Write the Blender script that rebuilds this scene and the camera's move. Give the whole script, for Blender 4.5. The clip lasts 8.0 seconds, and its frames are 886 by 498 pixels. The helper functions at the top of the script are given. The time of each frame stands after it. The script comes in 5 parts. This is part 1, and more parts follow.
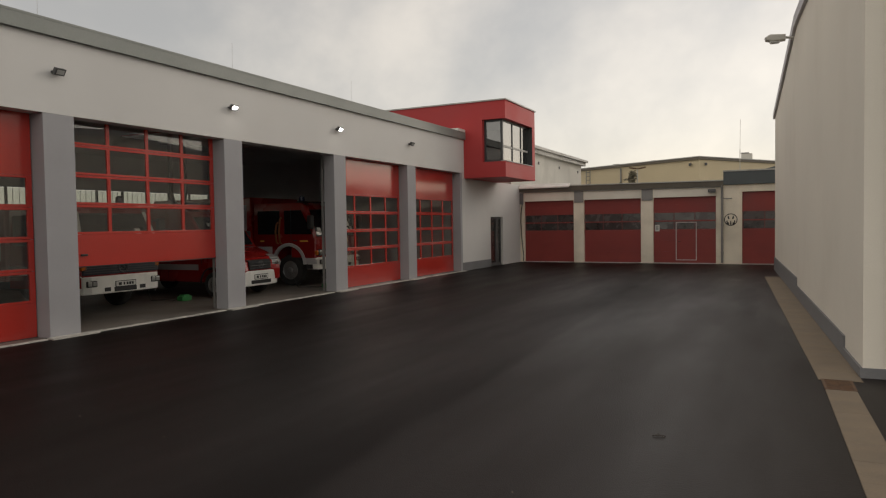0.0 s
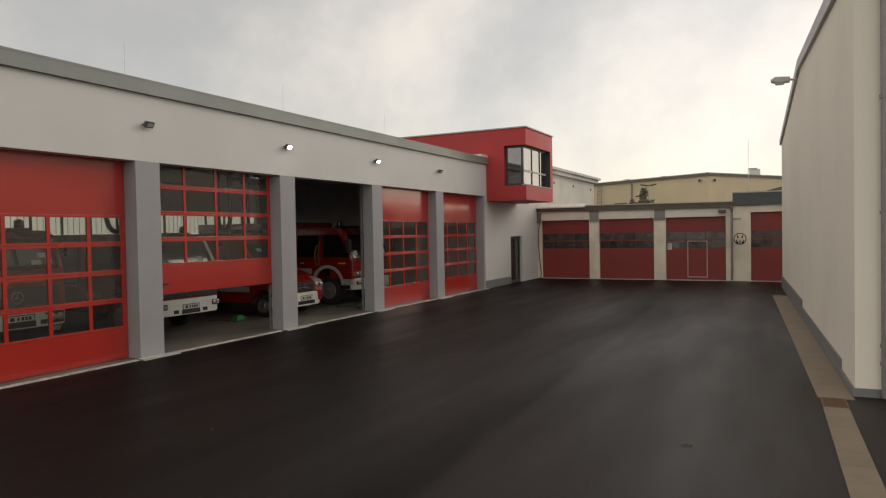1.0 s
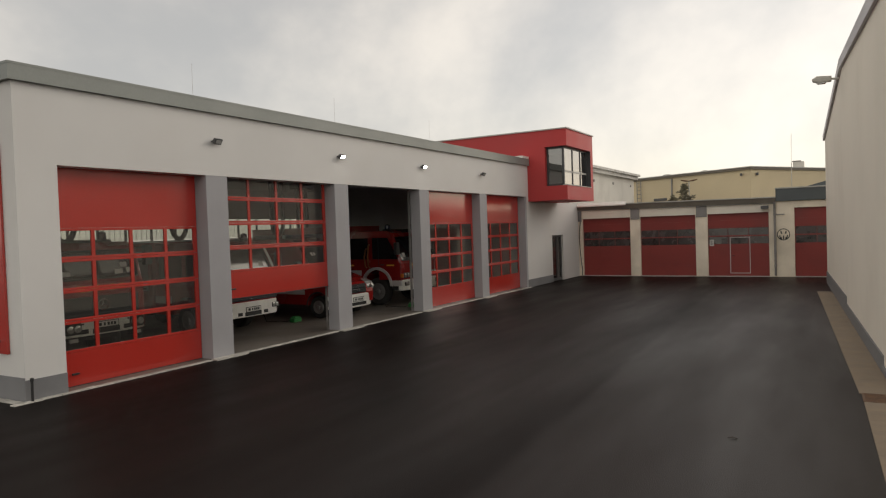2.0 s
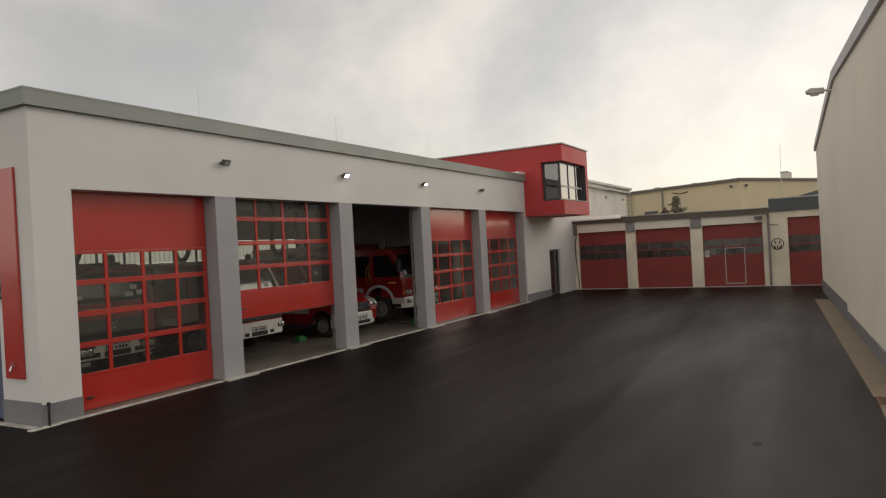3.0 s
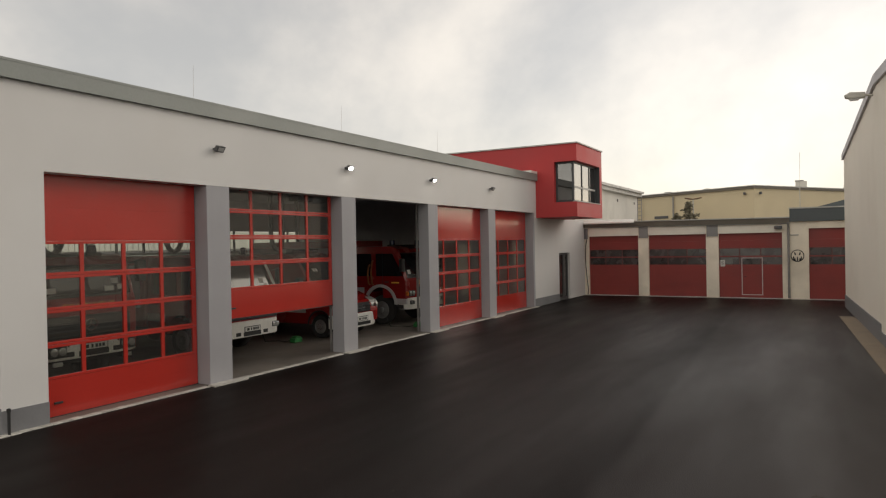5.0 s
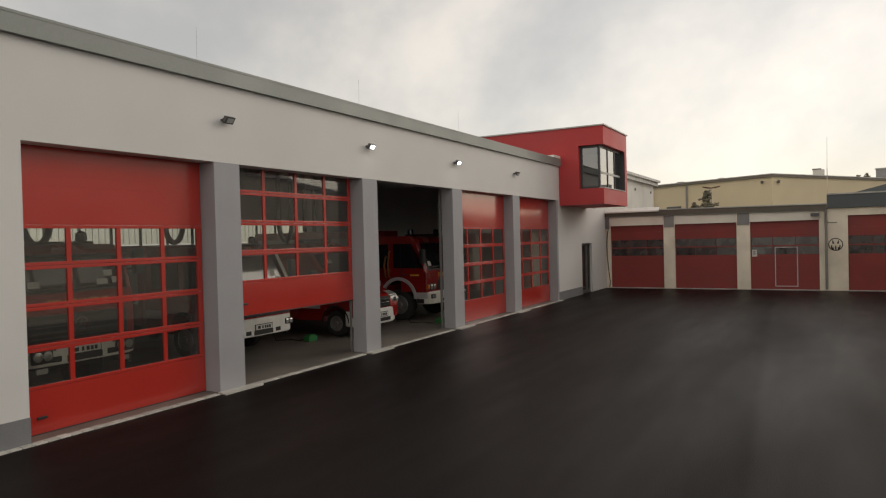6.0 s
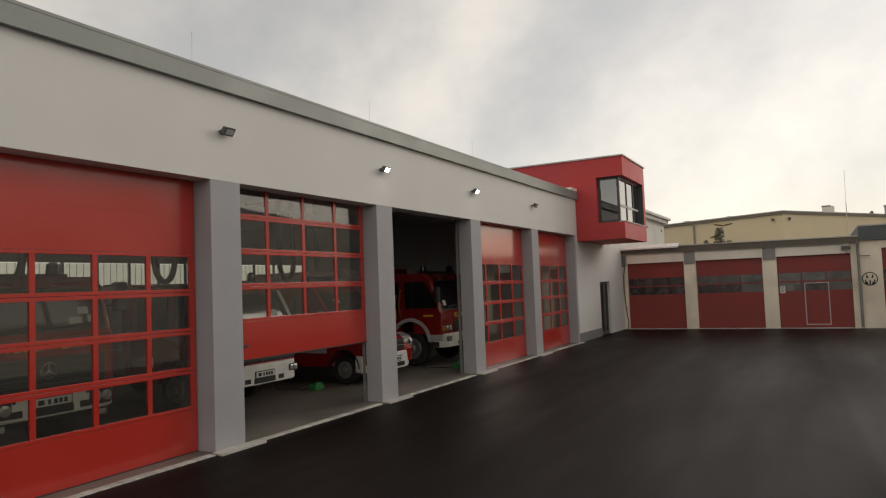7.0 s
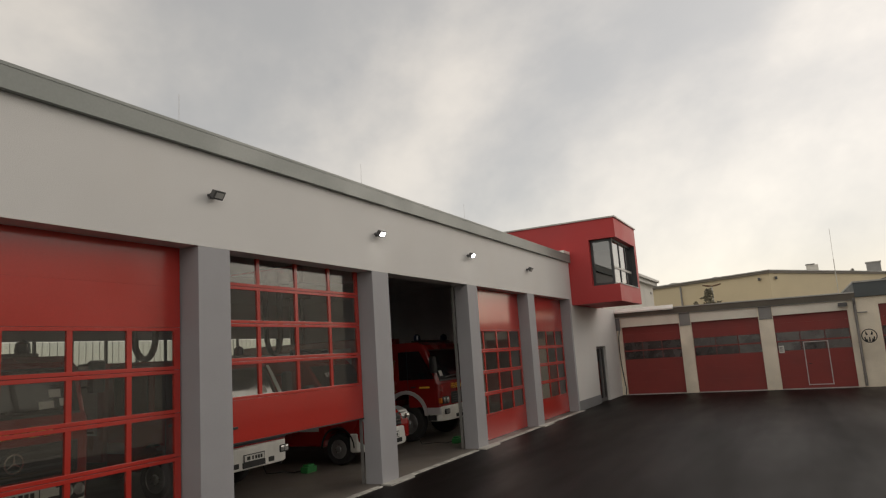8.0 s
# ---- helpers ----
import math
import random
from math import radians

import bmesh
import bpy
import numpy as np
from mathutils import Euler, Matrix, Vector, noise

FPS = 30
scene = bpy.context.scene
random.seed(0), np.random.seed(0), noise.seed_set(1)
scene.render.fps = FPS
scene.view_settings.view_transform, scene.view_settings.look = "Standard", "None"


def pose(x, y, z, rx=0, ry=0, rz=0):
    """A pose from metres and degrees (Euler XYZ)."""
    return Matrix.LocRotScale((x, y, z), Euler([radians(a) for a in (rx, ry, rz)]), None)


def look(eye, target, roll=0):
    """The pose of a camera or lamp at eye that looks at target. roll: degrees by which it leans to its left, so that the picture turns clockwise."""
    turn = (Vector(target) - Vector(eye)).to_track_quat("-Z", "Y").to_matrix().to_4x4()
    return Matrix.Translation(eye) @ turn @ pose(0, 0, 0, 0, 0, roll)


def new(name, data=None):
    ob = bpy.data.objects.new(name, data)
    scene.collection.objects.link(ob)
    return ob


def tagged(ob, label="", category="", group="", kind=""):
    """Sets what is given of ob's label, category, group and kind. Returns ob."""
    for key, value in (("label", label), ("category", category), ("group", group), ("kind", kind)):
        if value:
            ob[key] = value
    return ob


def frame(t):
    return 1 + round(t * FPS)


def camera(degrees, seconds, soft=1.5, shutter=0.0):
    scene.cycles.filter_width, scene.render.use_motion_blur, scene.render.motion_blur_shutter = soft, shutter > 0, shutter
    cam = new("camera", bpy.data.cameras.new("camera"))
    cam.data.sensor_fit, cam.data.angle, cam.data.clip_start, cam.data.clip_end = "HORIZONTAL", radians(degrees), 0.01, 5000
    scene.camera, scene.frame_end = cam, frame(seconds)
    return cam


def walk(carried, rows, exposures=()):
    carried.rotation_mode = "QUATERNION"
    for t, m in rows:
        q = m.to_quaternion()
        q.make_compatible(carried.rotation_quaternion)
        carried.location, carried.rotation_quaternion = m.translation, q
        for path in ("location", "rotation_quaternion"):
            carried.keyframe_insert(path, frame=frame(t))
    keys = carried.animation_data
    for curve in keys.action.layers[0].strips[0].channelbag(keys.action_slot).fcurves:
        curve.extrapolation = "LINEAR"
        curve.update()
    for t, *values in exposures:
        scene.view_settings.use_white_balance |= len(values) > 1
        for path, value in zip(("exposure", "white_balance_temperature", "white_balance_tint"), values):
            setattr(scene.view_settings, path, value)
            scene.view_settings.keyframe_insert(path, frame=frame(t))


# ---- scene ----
# ---- camera and walk: t, x, y, z, yaw, pitch, roll ----
cam = camera(66.0, 8.0, soft=1.2)
ROWS = [
    (0, 0.760, -2.353, 1.917, 26.229, -2.066, 0.884),
    (0.5, 0.706, -3.508, 2.299, 26.192, -1.305, 0.773),
    (1, 0.822, -4.094, 2.422, 26.822, -1.315, 1.030),
    (1.5, 1.102, -4.553, 2.383, 29.922, -1.482, 0.752),
    (1.7, 1.046, -4.727, 2.507, 30.041, -1.684, 0.607),
    (2.8, 0.630, -5.154, 2.693, 29.256, -0.230, 7.726),
    (3, 0.588, -5.224, 2.607, 28.922, -0.110, 3.139),
    (3.5, 0.380, -5.221, 2.931, 30.463, -4.807, 0.629),
    (4, 0.455, -5.161, 3.141, 29.416, -6.947, 0.709),
    (4.5, -0.010, -4.611, 2.813, 28.653, -1.027, 1.310),
    (4.7, 0.023, -4.468, 2.779, 29.042, -0.254, 1.165),
    (5.8, -1.335, -3.306, 2.556, 29.233, -0.958, 1.117),
    (6, -1.717, -3.055, 2.558, 28.886, -0.821, 1.441),
    (6.5, -2.403, -2.458, 2.428, 28.712, -0.704, 1.417),
    (7, -3.090, -1.831, 2.271, 28.464, 3.159, 2.219),
    (7.5, -3.479, -1.510, 2.287, 28.350, 5.066, 3.529),
    (8, -3.724, -1.394, 2.281, 27.067, 8.870, 3.840),
]
EXPOSURE = [(0.0, 0.49), (0.5, 0.57), (1.0, 0.66), (1.5, 0.71), (3.0, 0.63), (3.5, 0.62), (4.0, 0.70), (4.5, 0.80), (6.0, 0.65), (6.5, 0.61), (7.0, 0.63), (7.5, 0.60), (8.0, 0.55)]
walk(cam, [(t, pose(x, y, z, 90 + p, r, yaw)) for t, x, y, z, yaw, p, r in ROWS], exposures=[(t, e, 6850, 13) for t, e in EXPOSURE])

# ---- world and sun: overcast, brightest beyond the low garages ----
SUN_EL, SUN_AZ = radians(22), radians(30)          # azimuth from +y towards +x
world = bpy.data.worlds.new("sky")
scene.world = world
world.use_nodes = True
wn, wl = world.node_tree.nodes, world.node_tree.links
wn.clear()


def wnode(kind, **vals):
    n = wn.new(kind)
    for k, v in vals.items():
        n.inputs[k].default_value = v
    return n


w_out = wn.new("ShaderNodeOutputWorld")
w_bg = wnode("ShaderNodeBackground", Strength=0.5)
w_sky = wn.new("ShaderNodeTexSky")
w_sky.sky_type = "NISHITA"
w_sky.sun_disc = False
w_sky.sun_elevation, w_sky.sun_rotation = SUN_EL, SUN_AZ
w_co = wn.new("ShaderNodeTexCoord")
w_sep = wn.new("ShaderNodeSeparateXYZ")
wl.new(w_co.outputs["Generated"], w_sep.inputs[0])


def wmath(op, a, b=None, clamp=False):
    n = wn.new("ShaderNodeMath")
    n.operation, n.use_clamp = op, clamp
    for i, v in enumerate((a, b)):
        if v is None:
            continue
        if isinstance(v, (int, float)):
            n.inputs[i].default_value = v
        else:
            wl.new(v, n.inputs[i])
    if op == "MULTIPLY_ADD":
        n.inputs[2].default_value = 0.98
    return n.outputs[0]


w_map = wn.new("ShaderNodeMapping")
w_map.inputs["Scale"].default_value = (1.0, 1.0, 1.3)
w_map.inputs["Location"].default_value = (5.09, 35.25, 0.47)
w_map.inputs["Rotation"].default_value = (0, 0, 0.87)
wl.new(w_co.outputs["Generated"], w_map.inputs[0])
w_noise = wnode("ShaderNodeTexNoise", Scale=1.298, Detail=7.0, Roughness=0.55, Distortion=0.15)
wl.new(w_map.outputs[0], w_noise.inputs["Vector"])
w_ramp = wn.new("ShaderNodeValToRGB")
w_ramp.color_ramp.elements[0].position, w_ramp.color_ramp.elements[0].color = 0.37, (0.70, 0.705, 0.68, 1)
w_ramp.color_ramp.elements[1].position, w_ramp.color_ramp.elements[1].color = 0.63, (1.27, 1.205, 1.07, 1)
w_ramp.color_ramp.interpolation = "EASE"
wl.new(w_noise.outputs[0], w_ramp.inputs[0])
# brighter cloud round the hidden sun
w_dot = wn.new("ShaderNodeVectorMath")
w_dot.operation = "DOT_PRODUCT"
wl.new(w_co.outputs["Generated"], w_dot.inputs[0])
w_dot.inputs[1].default_value = (math.sin(SUN_AZ) * math.cos(SUN_EL), math.cos(SUN_AZ) * math.cos(SUN_EL), math.sin(SUN_EL))
w_near = wmath("MAXIMUM", w_dot.outputs["Value"], 0.0)
w_wide = wmath("MULTIPLY", wmath("POWER", w_near, 3.0), 0.33)
w_core = wmath("MULTIPLY", wmath("POWER", w_near, 24.0), 0.3)
w_high = wmath("MULTIPLY", wmath("SUBTRACT", 0.22, w_sep.outputs[2]), 0.28)
w_glow = wmath("ADD", wmath("ADD", w_high, wmath("ADD", w_wide, w_core)), wmath("ADD", wmath("MULTIPLY", w_sep.outputs[0], 0.1), wmath("MULTIPLY_ADD", w_sep.outputs[1], -0.16)))
w_mul = wn.new("ShaderNodeMix")
w_mul.data_type, w_mul.blend_type = "RGBA", "MULTIPLY"
w_mul.inputs["Factor"].default_value = 1.0
w_gcol = wn.new("ShaderNodeCombineColor")
for i in range(3):
    wl.new(w_glow, w_gcol.inputs[i])
wl.new(w_ramp.outputs[0], w_mul.inputs["A"])
wl.new(w_gcol.outputs[0], w_mul.inputs["B"])
w_mix = wn.new("ShaderNodeMix")
w_mix.data_type = "RGBA"
w_mix.inputs["Factor"].default_value = 0.97
wl.new(w_sky.outputs[0], w_mix.inputs["A"])
wl.new(w_mul.outputs["Result"], w_mix.inputs["B"])
wl.new(w_mix.outputs["Result"], w_bg.inputs[0])
wl.new(w_bg.outputs[0], w_out.inputs[0])

sun = new("sun", bpy.data.lights.new("sun", "SUN"))
sun.data.energy, sun.data.angle, sun.data.color = 0.3, radians(25), (1.0, 0.96, 0.9)
sun.matrix_world = look((0, 0, 30), (-math.sin(SUN_AZ) * math.cos(SUN_EL), -math.cos(SUN_AZ) * math.cos(SUN_EL), 30 - math.sin(SUN_EL)))

# ---- materials ----


def mat(name, color, rough=0.6, metal=0.0, var=0.12, scale=3.0, grain=60.0, bump=0.15, dirt=None, rvar=0.1, spec=0.5, island=0.0, stretch=(1, 1, 1), coat=0.0):
    """Procedural surface: two scales of colour variation, roughness variation, bump and, if given, a stain colour."""
    m = bpy.data.materials.new(name)
    m.use_nodes = True
    nt = m.node_tree
    n, l = nt.nodes, nt.links
    b = n["Principled BSDF"]
    co = n.new("ShaderNodeTexCoord")
    mp = n.new("ShaderNodeMapping")
    mp.inputs["Scale"].default_value = stretch
    geo = n.new("ShaderNodeNewGeometry")
    l.new(geo.outputs["Position"], mp.inputs[0])

    def noise_tex(s, d):
        t = n.new("ShaderNodeTexNoise")
        t.inputs["Scale"].default_value, t.inputs["Detail"].default_value = s, d
        l.new(mp.outputs[0], t.inputs["Vector"])
        return t.outputs[0]

    big, small = noise_tex(scale, 4), noise_tex(grain, 3)

    def rng(v, lo, hi, a=0.3, z=0.7):
        t = n.new("ShaderNodeMapRange")
        t.inputs["From Min"].default_value, t.inputs["From Max"].default_value = a, z
        t.inputs["To Min"].default_value, t.inputs["To Max"].default_value = lo, hi
        l.new(v, t.inputs["Value"])
        return t.outputs[0]

    def mul(a, c):
        t = n.new("ShaderNodeMath")
        t.operation = "MULTIPLY"
        l.new(a, t.inputs[0])
        l.new(c, t.inputs[1])
        return t.outputs[0]

    f = mul(rng(big, 1 - var, 1 + var), rng(small, 1 - var * 0.6, 1 + var * 0.6))
    if island:
        oi = n.new("ShaderNodeObjectInfo")
        f = mul(f, rng(oi.outputs["Random"], 1 - island, 1 + island, 0, 1))
    hsv = n.new("ShaderNodeHueSaturation")
    hsv.inputs["Color"].default_value = (*color, 1)
    l.new(f, hsv.inputs["Value"])
    col = hsv.outputs[0]
    if dirt:
        dcol, amount, dscale = dirt
        mx = n.new("ShaderNodeMix")
        mx.data_type = "RGBA"
        mx.inputs["B"].default_value = (*dcol, 1)
        l.new(rng(noise_tex(dscale, 6), 0, amount, 0.5, 0.75), mx.inputs["Factor"])
        l.new(col, mx.inputs["A"])
        col = mx.outputs["Result"]
    l.new(col, b.inputs["Base Color"])
    l.new(rng(big, max(0.02, rough - rvar), min(1, rough + rvar)), b.inputs["Roughness"])
    b.inputs["Metallic"].default_value = metal
    b.inputs["Specular IOR Level"].default_value = spec
    b.inputs["Coat Weight"].default_value = coat
    b.inputs["Coat Roughness"].default_value = 0.08
    if bump:
        bp = n.new("ShaderNodeBump")
        bp.inputs["Strength"].default_value, bp.inputs["Distance"].default_value = bump, 0.01
        l.new(small, bp.inputs["Height"])
        l.new(bp.outputs[0], b.inputs["Normal"])
    return m


def glass_mat(name, tint, rough=0.01, f0=0.05, haze=0.0):
    """Clear pane: see-through, with a gloss that grows towards grazing angles, alike on both faces."""
    m = bpy.data.materials.new(name)
    m.use_nodes = True
    n, l = m.node_tree.nodes, m.node_tree.links
    n.remove(n["Principled BSDF"])
    tr, gl, lw, mx = n.new("ShaderNodeBsdfTransparent"), n.new("ShaderNodeBsdfGlossy"), n.new("ShaderNodeLayerWeight"), n.new("ShaderNodeMixShader")
    tr.inputs[0].default_value = (*tint, 1)
    gl.inputs["Roughness"].default_value = rough
    lw.inputs["Blend"].default_value = 0.5
    pw, sc = n.new("ShaderNodeMath"), n.new("ShaderNodeMath")
    pw.operation, sc.operation = "POWER", "MULTIPLY_ADD"
    pw.inputs[1].default_value = 5.0
    sc.inputs[1].default_value, sc.inputs[2].default_value = 1.0 - f0, f0
    l.new(lw.outputs["Facing"], pw.inputs[0])
    l.new(pw.outputs[0], sc.inputs[0])
    l.new(sc.outputs[0], mx.inputs[0])
    l.new(tr.outputs[0], mx.inputs[1])
    l.new(gl.outputs[0], mx.inputs[2])
    out = mx.outputs[0]
    if haze:
        df, m2 = n.new("ShaderNodeBsdfDiffuse"), n.new("ShaderNodeMixShader")
        df.inputs[0].default_value = (0.5, 0.48, 0.45, 1)
        m2.inputs[0].default_value = haze
        l.new(out, m2.inputs[1])
        l.new(df.outputs[0], m2.inputs[2])
        out = m2.outputs[0]
    l.new(out, n["Material Output"].inputs[0])
    return m


def glow_mat(name, color, strength):
    m = bpy.data.materials.new(name)
    m.use_nodes = True
    b = m.node_tree.nodes["Principled BSDF"]
    b.inputs["Base Color"].default_value = (*color, 1)
    b.inputs["Emission Color"].default_value = (*color, 1)
    b.inputs["Emission Strength"].default_value = strength
    return m


# white paint and render
RENDER_W = mat("white_render", (0.665, 0.652, 0.63), 0.85, var=0.05, scale=0.35, grain=90, bump=0.3, dirt=((0.60, 0.56, 0.51), 0.25, 0.5))
PILLAR_G = mat("grey_paint", (0.345, 0.34, 0.352), 0.75, var=0.05, scale=1.2, grain=80, bump=0.2)
PLINTH_G = mat("grey_plinth", (0.20, 0.20, 0.205), 0.8, var=0.1, scale=1.5, grain=70, bump=0.3)
FASCIA_G = mat("grey_sheet_metal", (0.235, 0.25, 0.232), 0.5, metal=0.1, var=0.06, scale=1.0, grain=30, bump=0.03)
RED_DOOR = mat("red_door_paint", (0.45, 0.030, 0.020), 0.2, var=0.05, scale=0.8, grain=40, bump=0.03, rvar=0.06, spec=0.8, coat=0.35)
RED_CLAD = mat("red_cladding", (0.47, 0.042, 0.042), 0.6, var=0.05, scale=0.7, grain=60, bump=0.1)
RED_OLD = mat("old_red_door_paint", (0.258, 0.036, 0.030), 0.5, var=0.1, scale=1.0, grain=50, bump=0.06, dirt=((0.16, 0.02, 0.018), 0.4, 1.2))
DARK_FR = mat("dark_grey_frame", (0.045, 0.048, 0.05), 0.45, var=0.1, bump=0.02)
BLUE_FR = mat("blue_grey_frame", (0.09, 0.10, 0.17), 0.5, var=0.1, bump=0.02)
CREAM = mat("old_cream_render", (0.85, 0.775, 0.64), 0.9, var=0.1, scale=0.8, grain=60, bump=0.4, dirt=((0.34, 0.30, 0.22), 0.38, 0.9))
LINTEL = mat("pale_lintel_render", (0.84, 0.80, 0.70), 0.9, var=0.06, scale=0.9, grain=50, bump=0.2, dirt=((0.55, 0.50, 0.42), 0.3, 1.1))
RIGHT_W = mat("pale_wall_render", (0.84, 0.785, 0.685), 0.9, var=0.025, scale=0.4, grain=70, bump=0.3, dirt=((0.60, 0.54, 0.44), 0.2, 0.5), stretch=(1, 1, 0.9))
WHITE_OLD = mat("weathered_white_wall", (0.60, 0.575, 0.52), 0.9, var=0.08, scale=0.5, grain=30, bump=0.3, dirt=((0.34, 0.32, 0.28), 0.4, 0.6))
YELLOW = mat("yellow_render", (0.66, 0.555, 0.37), 0.9, var=0.06, scale=0.3, grain=30, bump=0.2, dirt=((0.62, 0.50, 0.30), 0.35, 0.25))
ROOF_F = mat("bitumen_roof", (0.09, 0.085, 0.08), 0.9, var=0.2, scale=1.0, grain=40, bump=0.4)
EDGE_W = mat("pale_roof_edge", (0.50, 0.49, 0.46), 0.6, var=0.12, scale=2, bump=0.1, dirt=((0.2, 0.18, 0.14), 0.6, 1.5))
EDGE_D = mat("dark_roof_edge", (0.13, 0.115, 0.09), 0.75, var=0.2, scale=1.5, bump=0.2)
VERGE_G = mat("pale_grey_verge_metal", (0.46, 0.445, 0.46), 0.55, metal=0.05, var=0.06, scale=1.0, grain=30, bump=0.03)
CAP_G = mat("weathered_grey_beam", (0.27, 0.265, 0.255), 0.85, var=0.1, scale=2, bump=0.2)
ROOF_B = mat("brown_sheet_eaves", (0.19, 0.165, 0.13), 0.7, var=0.15, scale=1.5, bump=0.1)
BAND_G = mat("slate_grey_band", (0.085, 0.10, 0.105), 0.6, var=0.1, scale=1.2, bump=0.1)
STONE = mat("granite_sett", (0.46, 0.44, 0.40), 0.75, var=0.15, scale=6, grain=90, bump=0.4, island=0.22)
SLAB = mat("gutter_concrete", (0.215, 0.165, 0.115), 0.75, var=0.14, scale=3, grain=80, bump=0.35, island=0.05, dirt=((0.15, 0.115, 0.085), 0.5, 1.8))
IRON = mat("rusty_iron", (0.15, 0.085, 0.05), 0.7, metal=0.4, var=0.3, scale=8, bump=0.3)
HALL_FL = mat("hall_concrete_floor", (0.155, 0.135, 0.115), 0.5, var=0.15, scale=1.2, grain=40, bump=0.05, dirt=((0.08, 0.075, 0.07), 0.6, 0.8))
HALL_W = mat("hall_inner_wall", (0.62, 0.62, 0.63), 0.9, var=0.08, scale=1)
HALL_C = mat("hall_ceiling", (0.60, 0.61, 0.63), 0.9, var=0.08, scale=1)
PIPE_G = mat("zinc_pipe", (0.27, 0.26, 0.25), 0.5, metal=0.5, var=0.15, scale=5, bump=0.05)
LAMP_G = mat("lamp_housing", (0.09, 0.09, 0.09), 0.5, var=0.1, bump=0.02)
LAMP_L = mat("pale_lamp_housing", (0.50, 0.48, 0.43), 0.55, var=0.1, bump=0.02)
LENS = mat("lamp_lens", (0.45, 0.45, 0.43), 0.12, var=0.05, bump=0.0)
LIT = glow_mat("lit_lens", (1.0, 0.98, 0.92), 22.0)
BLACK = mat("black_plastic", (0.018, 0.018, 0.018), 0.6, var=0.1, bump=0.05)
RUBBER = mat("tyre_rubber", (0.022, 0.021, 0.02), 0.85, var=0.15, scale=10, bump=0.2)
RIM = mat("steel_rim", (0.34, 0.34, 0.34), 0.4, metal=0.7, var=0.15, scale=8, bump=0.02)
TRUCK_R = mat("fire_engine_red", (0.26, 0.013, 0.012), 0.25, var=0.05, scale=1, bump=0.0, coat=0.6)
VAN_R = mat("bright_van_red", (0.30, 0.015, 0.013), 0.25, var=0.04, scale=1, bump=0.0, coat=0.6)
TRUCK_W = mat("vehicle_white", (0.80, 0.79, 0.74), 0.4, var=0.06, scale=4, bump=0.0)
STRIPE = mat("reflective_stripe", (0.50, 0.48, 0.48), 0.35, var=0.06, bump=0.0)
GOLD = mat("yellow_lettering", (0.85, 0.46, 0.05), 0.5, var=0.04, bump=0.0)
OCHRE = mat("ochre_plastic", (0.26, 0.085, 0.02), 0.5, var=0.15, scale=6, bump=0.02)
CHROME = mat("chrome", (0.6, 0.6, 0.6), 0.15, metal=1.0, var=0.04, bump=0.0)
LAMP_GL = mat("headlamp_glass", (0.5, 0.5, 0.48), 0.08, var=0.04, bump=0.0, metal=0.5)
ORANGE = mat("orange_indicator", (0.6, 0.16, 0.02), 0.25, bump=0.0)
BLUE_L = mat("blue_beacon", (0.008, 0.013, 0.045), 0.2, bump=0.0)
GREEN = mat("green_plastic", (0.03, 0.22, 0.06), 0.45, var=0.1, bump=0.05)
NAVY = mat("dark_navy_grille", (0.012, 0.014, 0.024), 0.45, var=0.1, bump=0.02)
GREEN_V = mat("yellow_green_vest", (0.35, 0.52, 0.06), 0.7, var=0.1, bump=0.1)
DIM_FR = mat("dim_red_pane_bar", (0.13, 0.035, 0.03), 0.6, var=0.25, scale=2.0, bump=0.05)
PLATE_W = mat("number_plate_white", (0.66, 0.66, 0.62), 0.5, bump=0.0)
PAPER = mat("paper_note", (0.62, 0.61, 0.58), 0.8, bump=0.0)
WLINE = mat("white_line_paint", (0.52, 0.47, 0.46), 0.7, var=0.12, scale=6, bump=0.05)
GLASS = glass_mat("window_glass", (0.45, 0.45, 0.44), 0.01, 0.2)
DGLASS = glass_mat("door_pane_acrylic", (0.88, 0.88, 0.85), 0.012, 0.075, 0.015)
VGLASS = mat("vehicle_glass", (0.012, 0.014, 0.016), 0.05, var=0.02, bump=0.0, spec=0.6, coat=0.2)
OLDPANE = mat("dim_old_pane", (0.036, 0.027, 0.026), 0.24, var=0.55, scale=2.2, bump=0.04, rvar=0.16, island=0.35, spec=0.7)
BARK = mat("bark", (0.07, 0.055, 0.04), 0.9, var=0.2, scale=8, bump=0.5)
NEEDLE = mat("needles", (0.17, 0.155, 0.105), 0.8, var=0.35, scale=3, grain=20, bump=0.1)
WLEAF = mat("wet_fallen_leaves", (0.19, 0.15, 0.10), 0.6, var=0.3, scale=9, bump=0.1)
LEAF = mat("foliage", (0.085, 0.09, 0.06), 0.7, var=0.3, scale=3, grain=20, bump=0.1)
FROST = glass_mat("ribbed_translucent_glazing", (0.85, 0.86, 0.82), 0.3, 0.05)


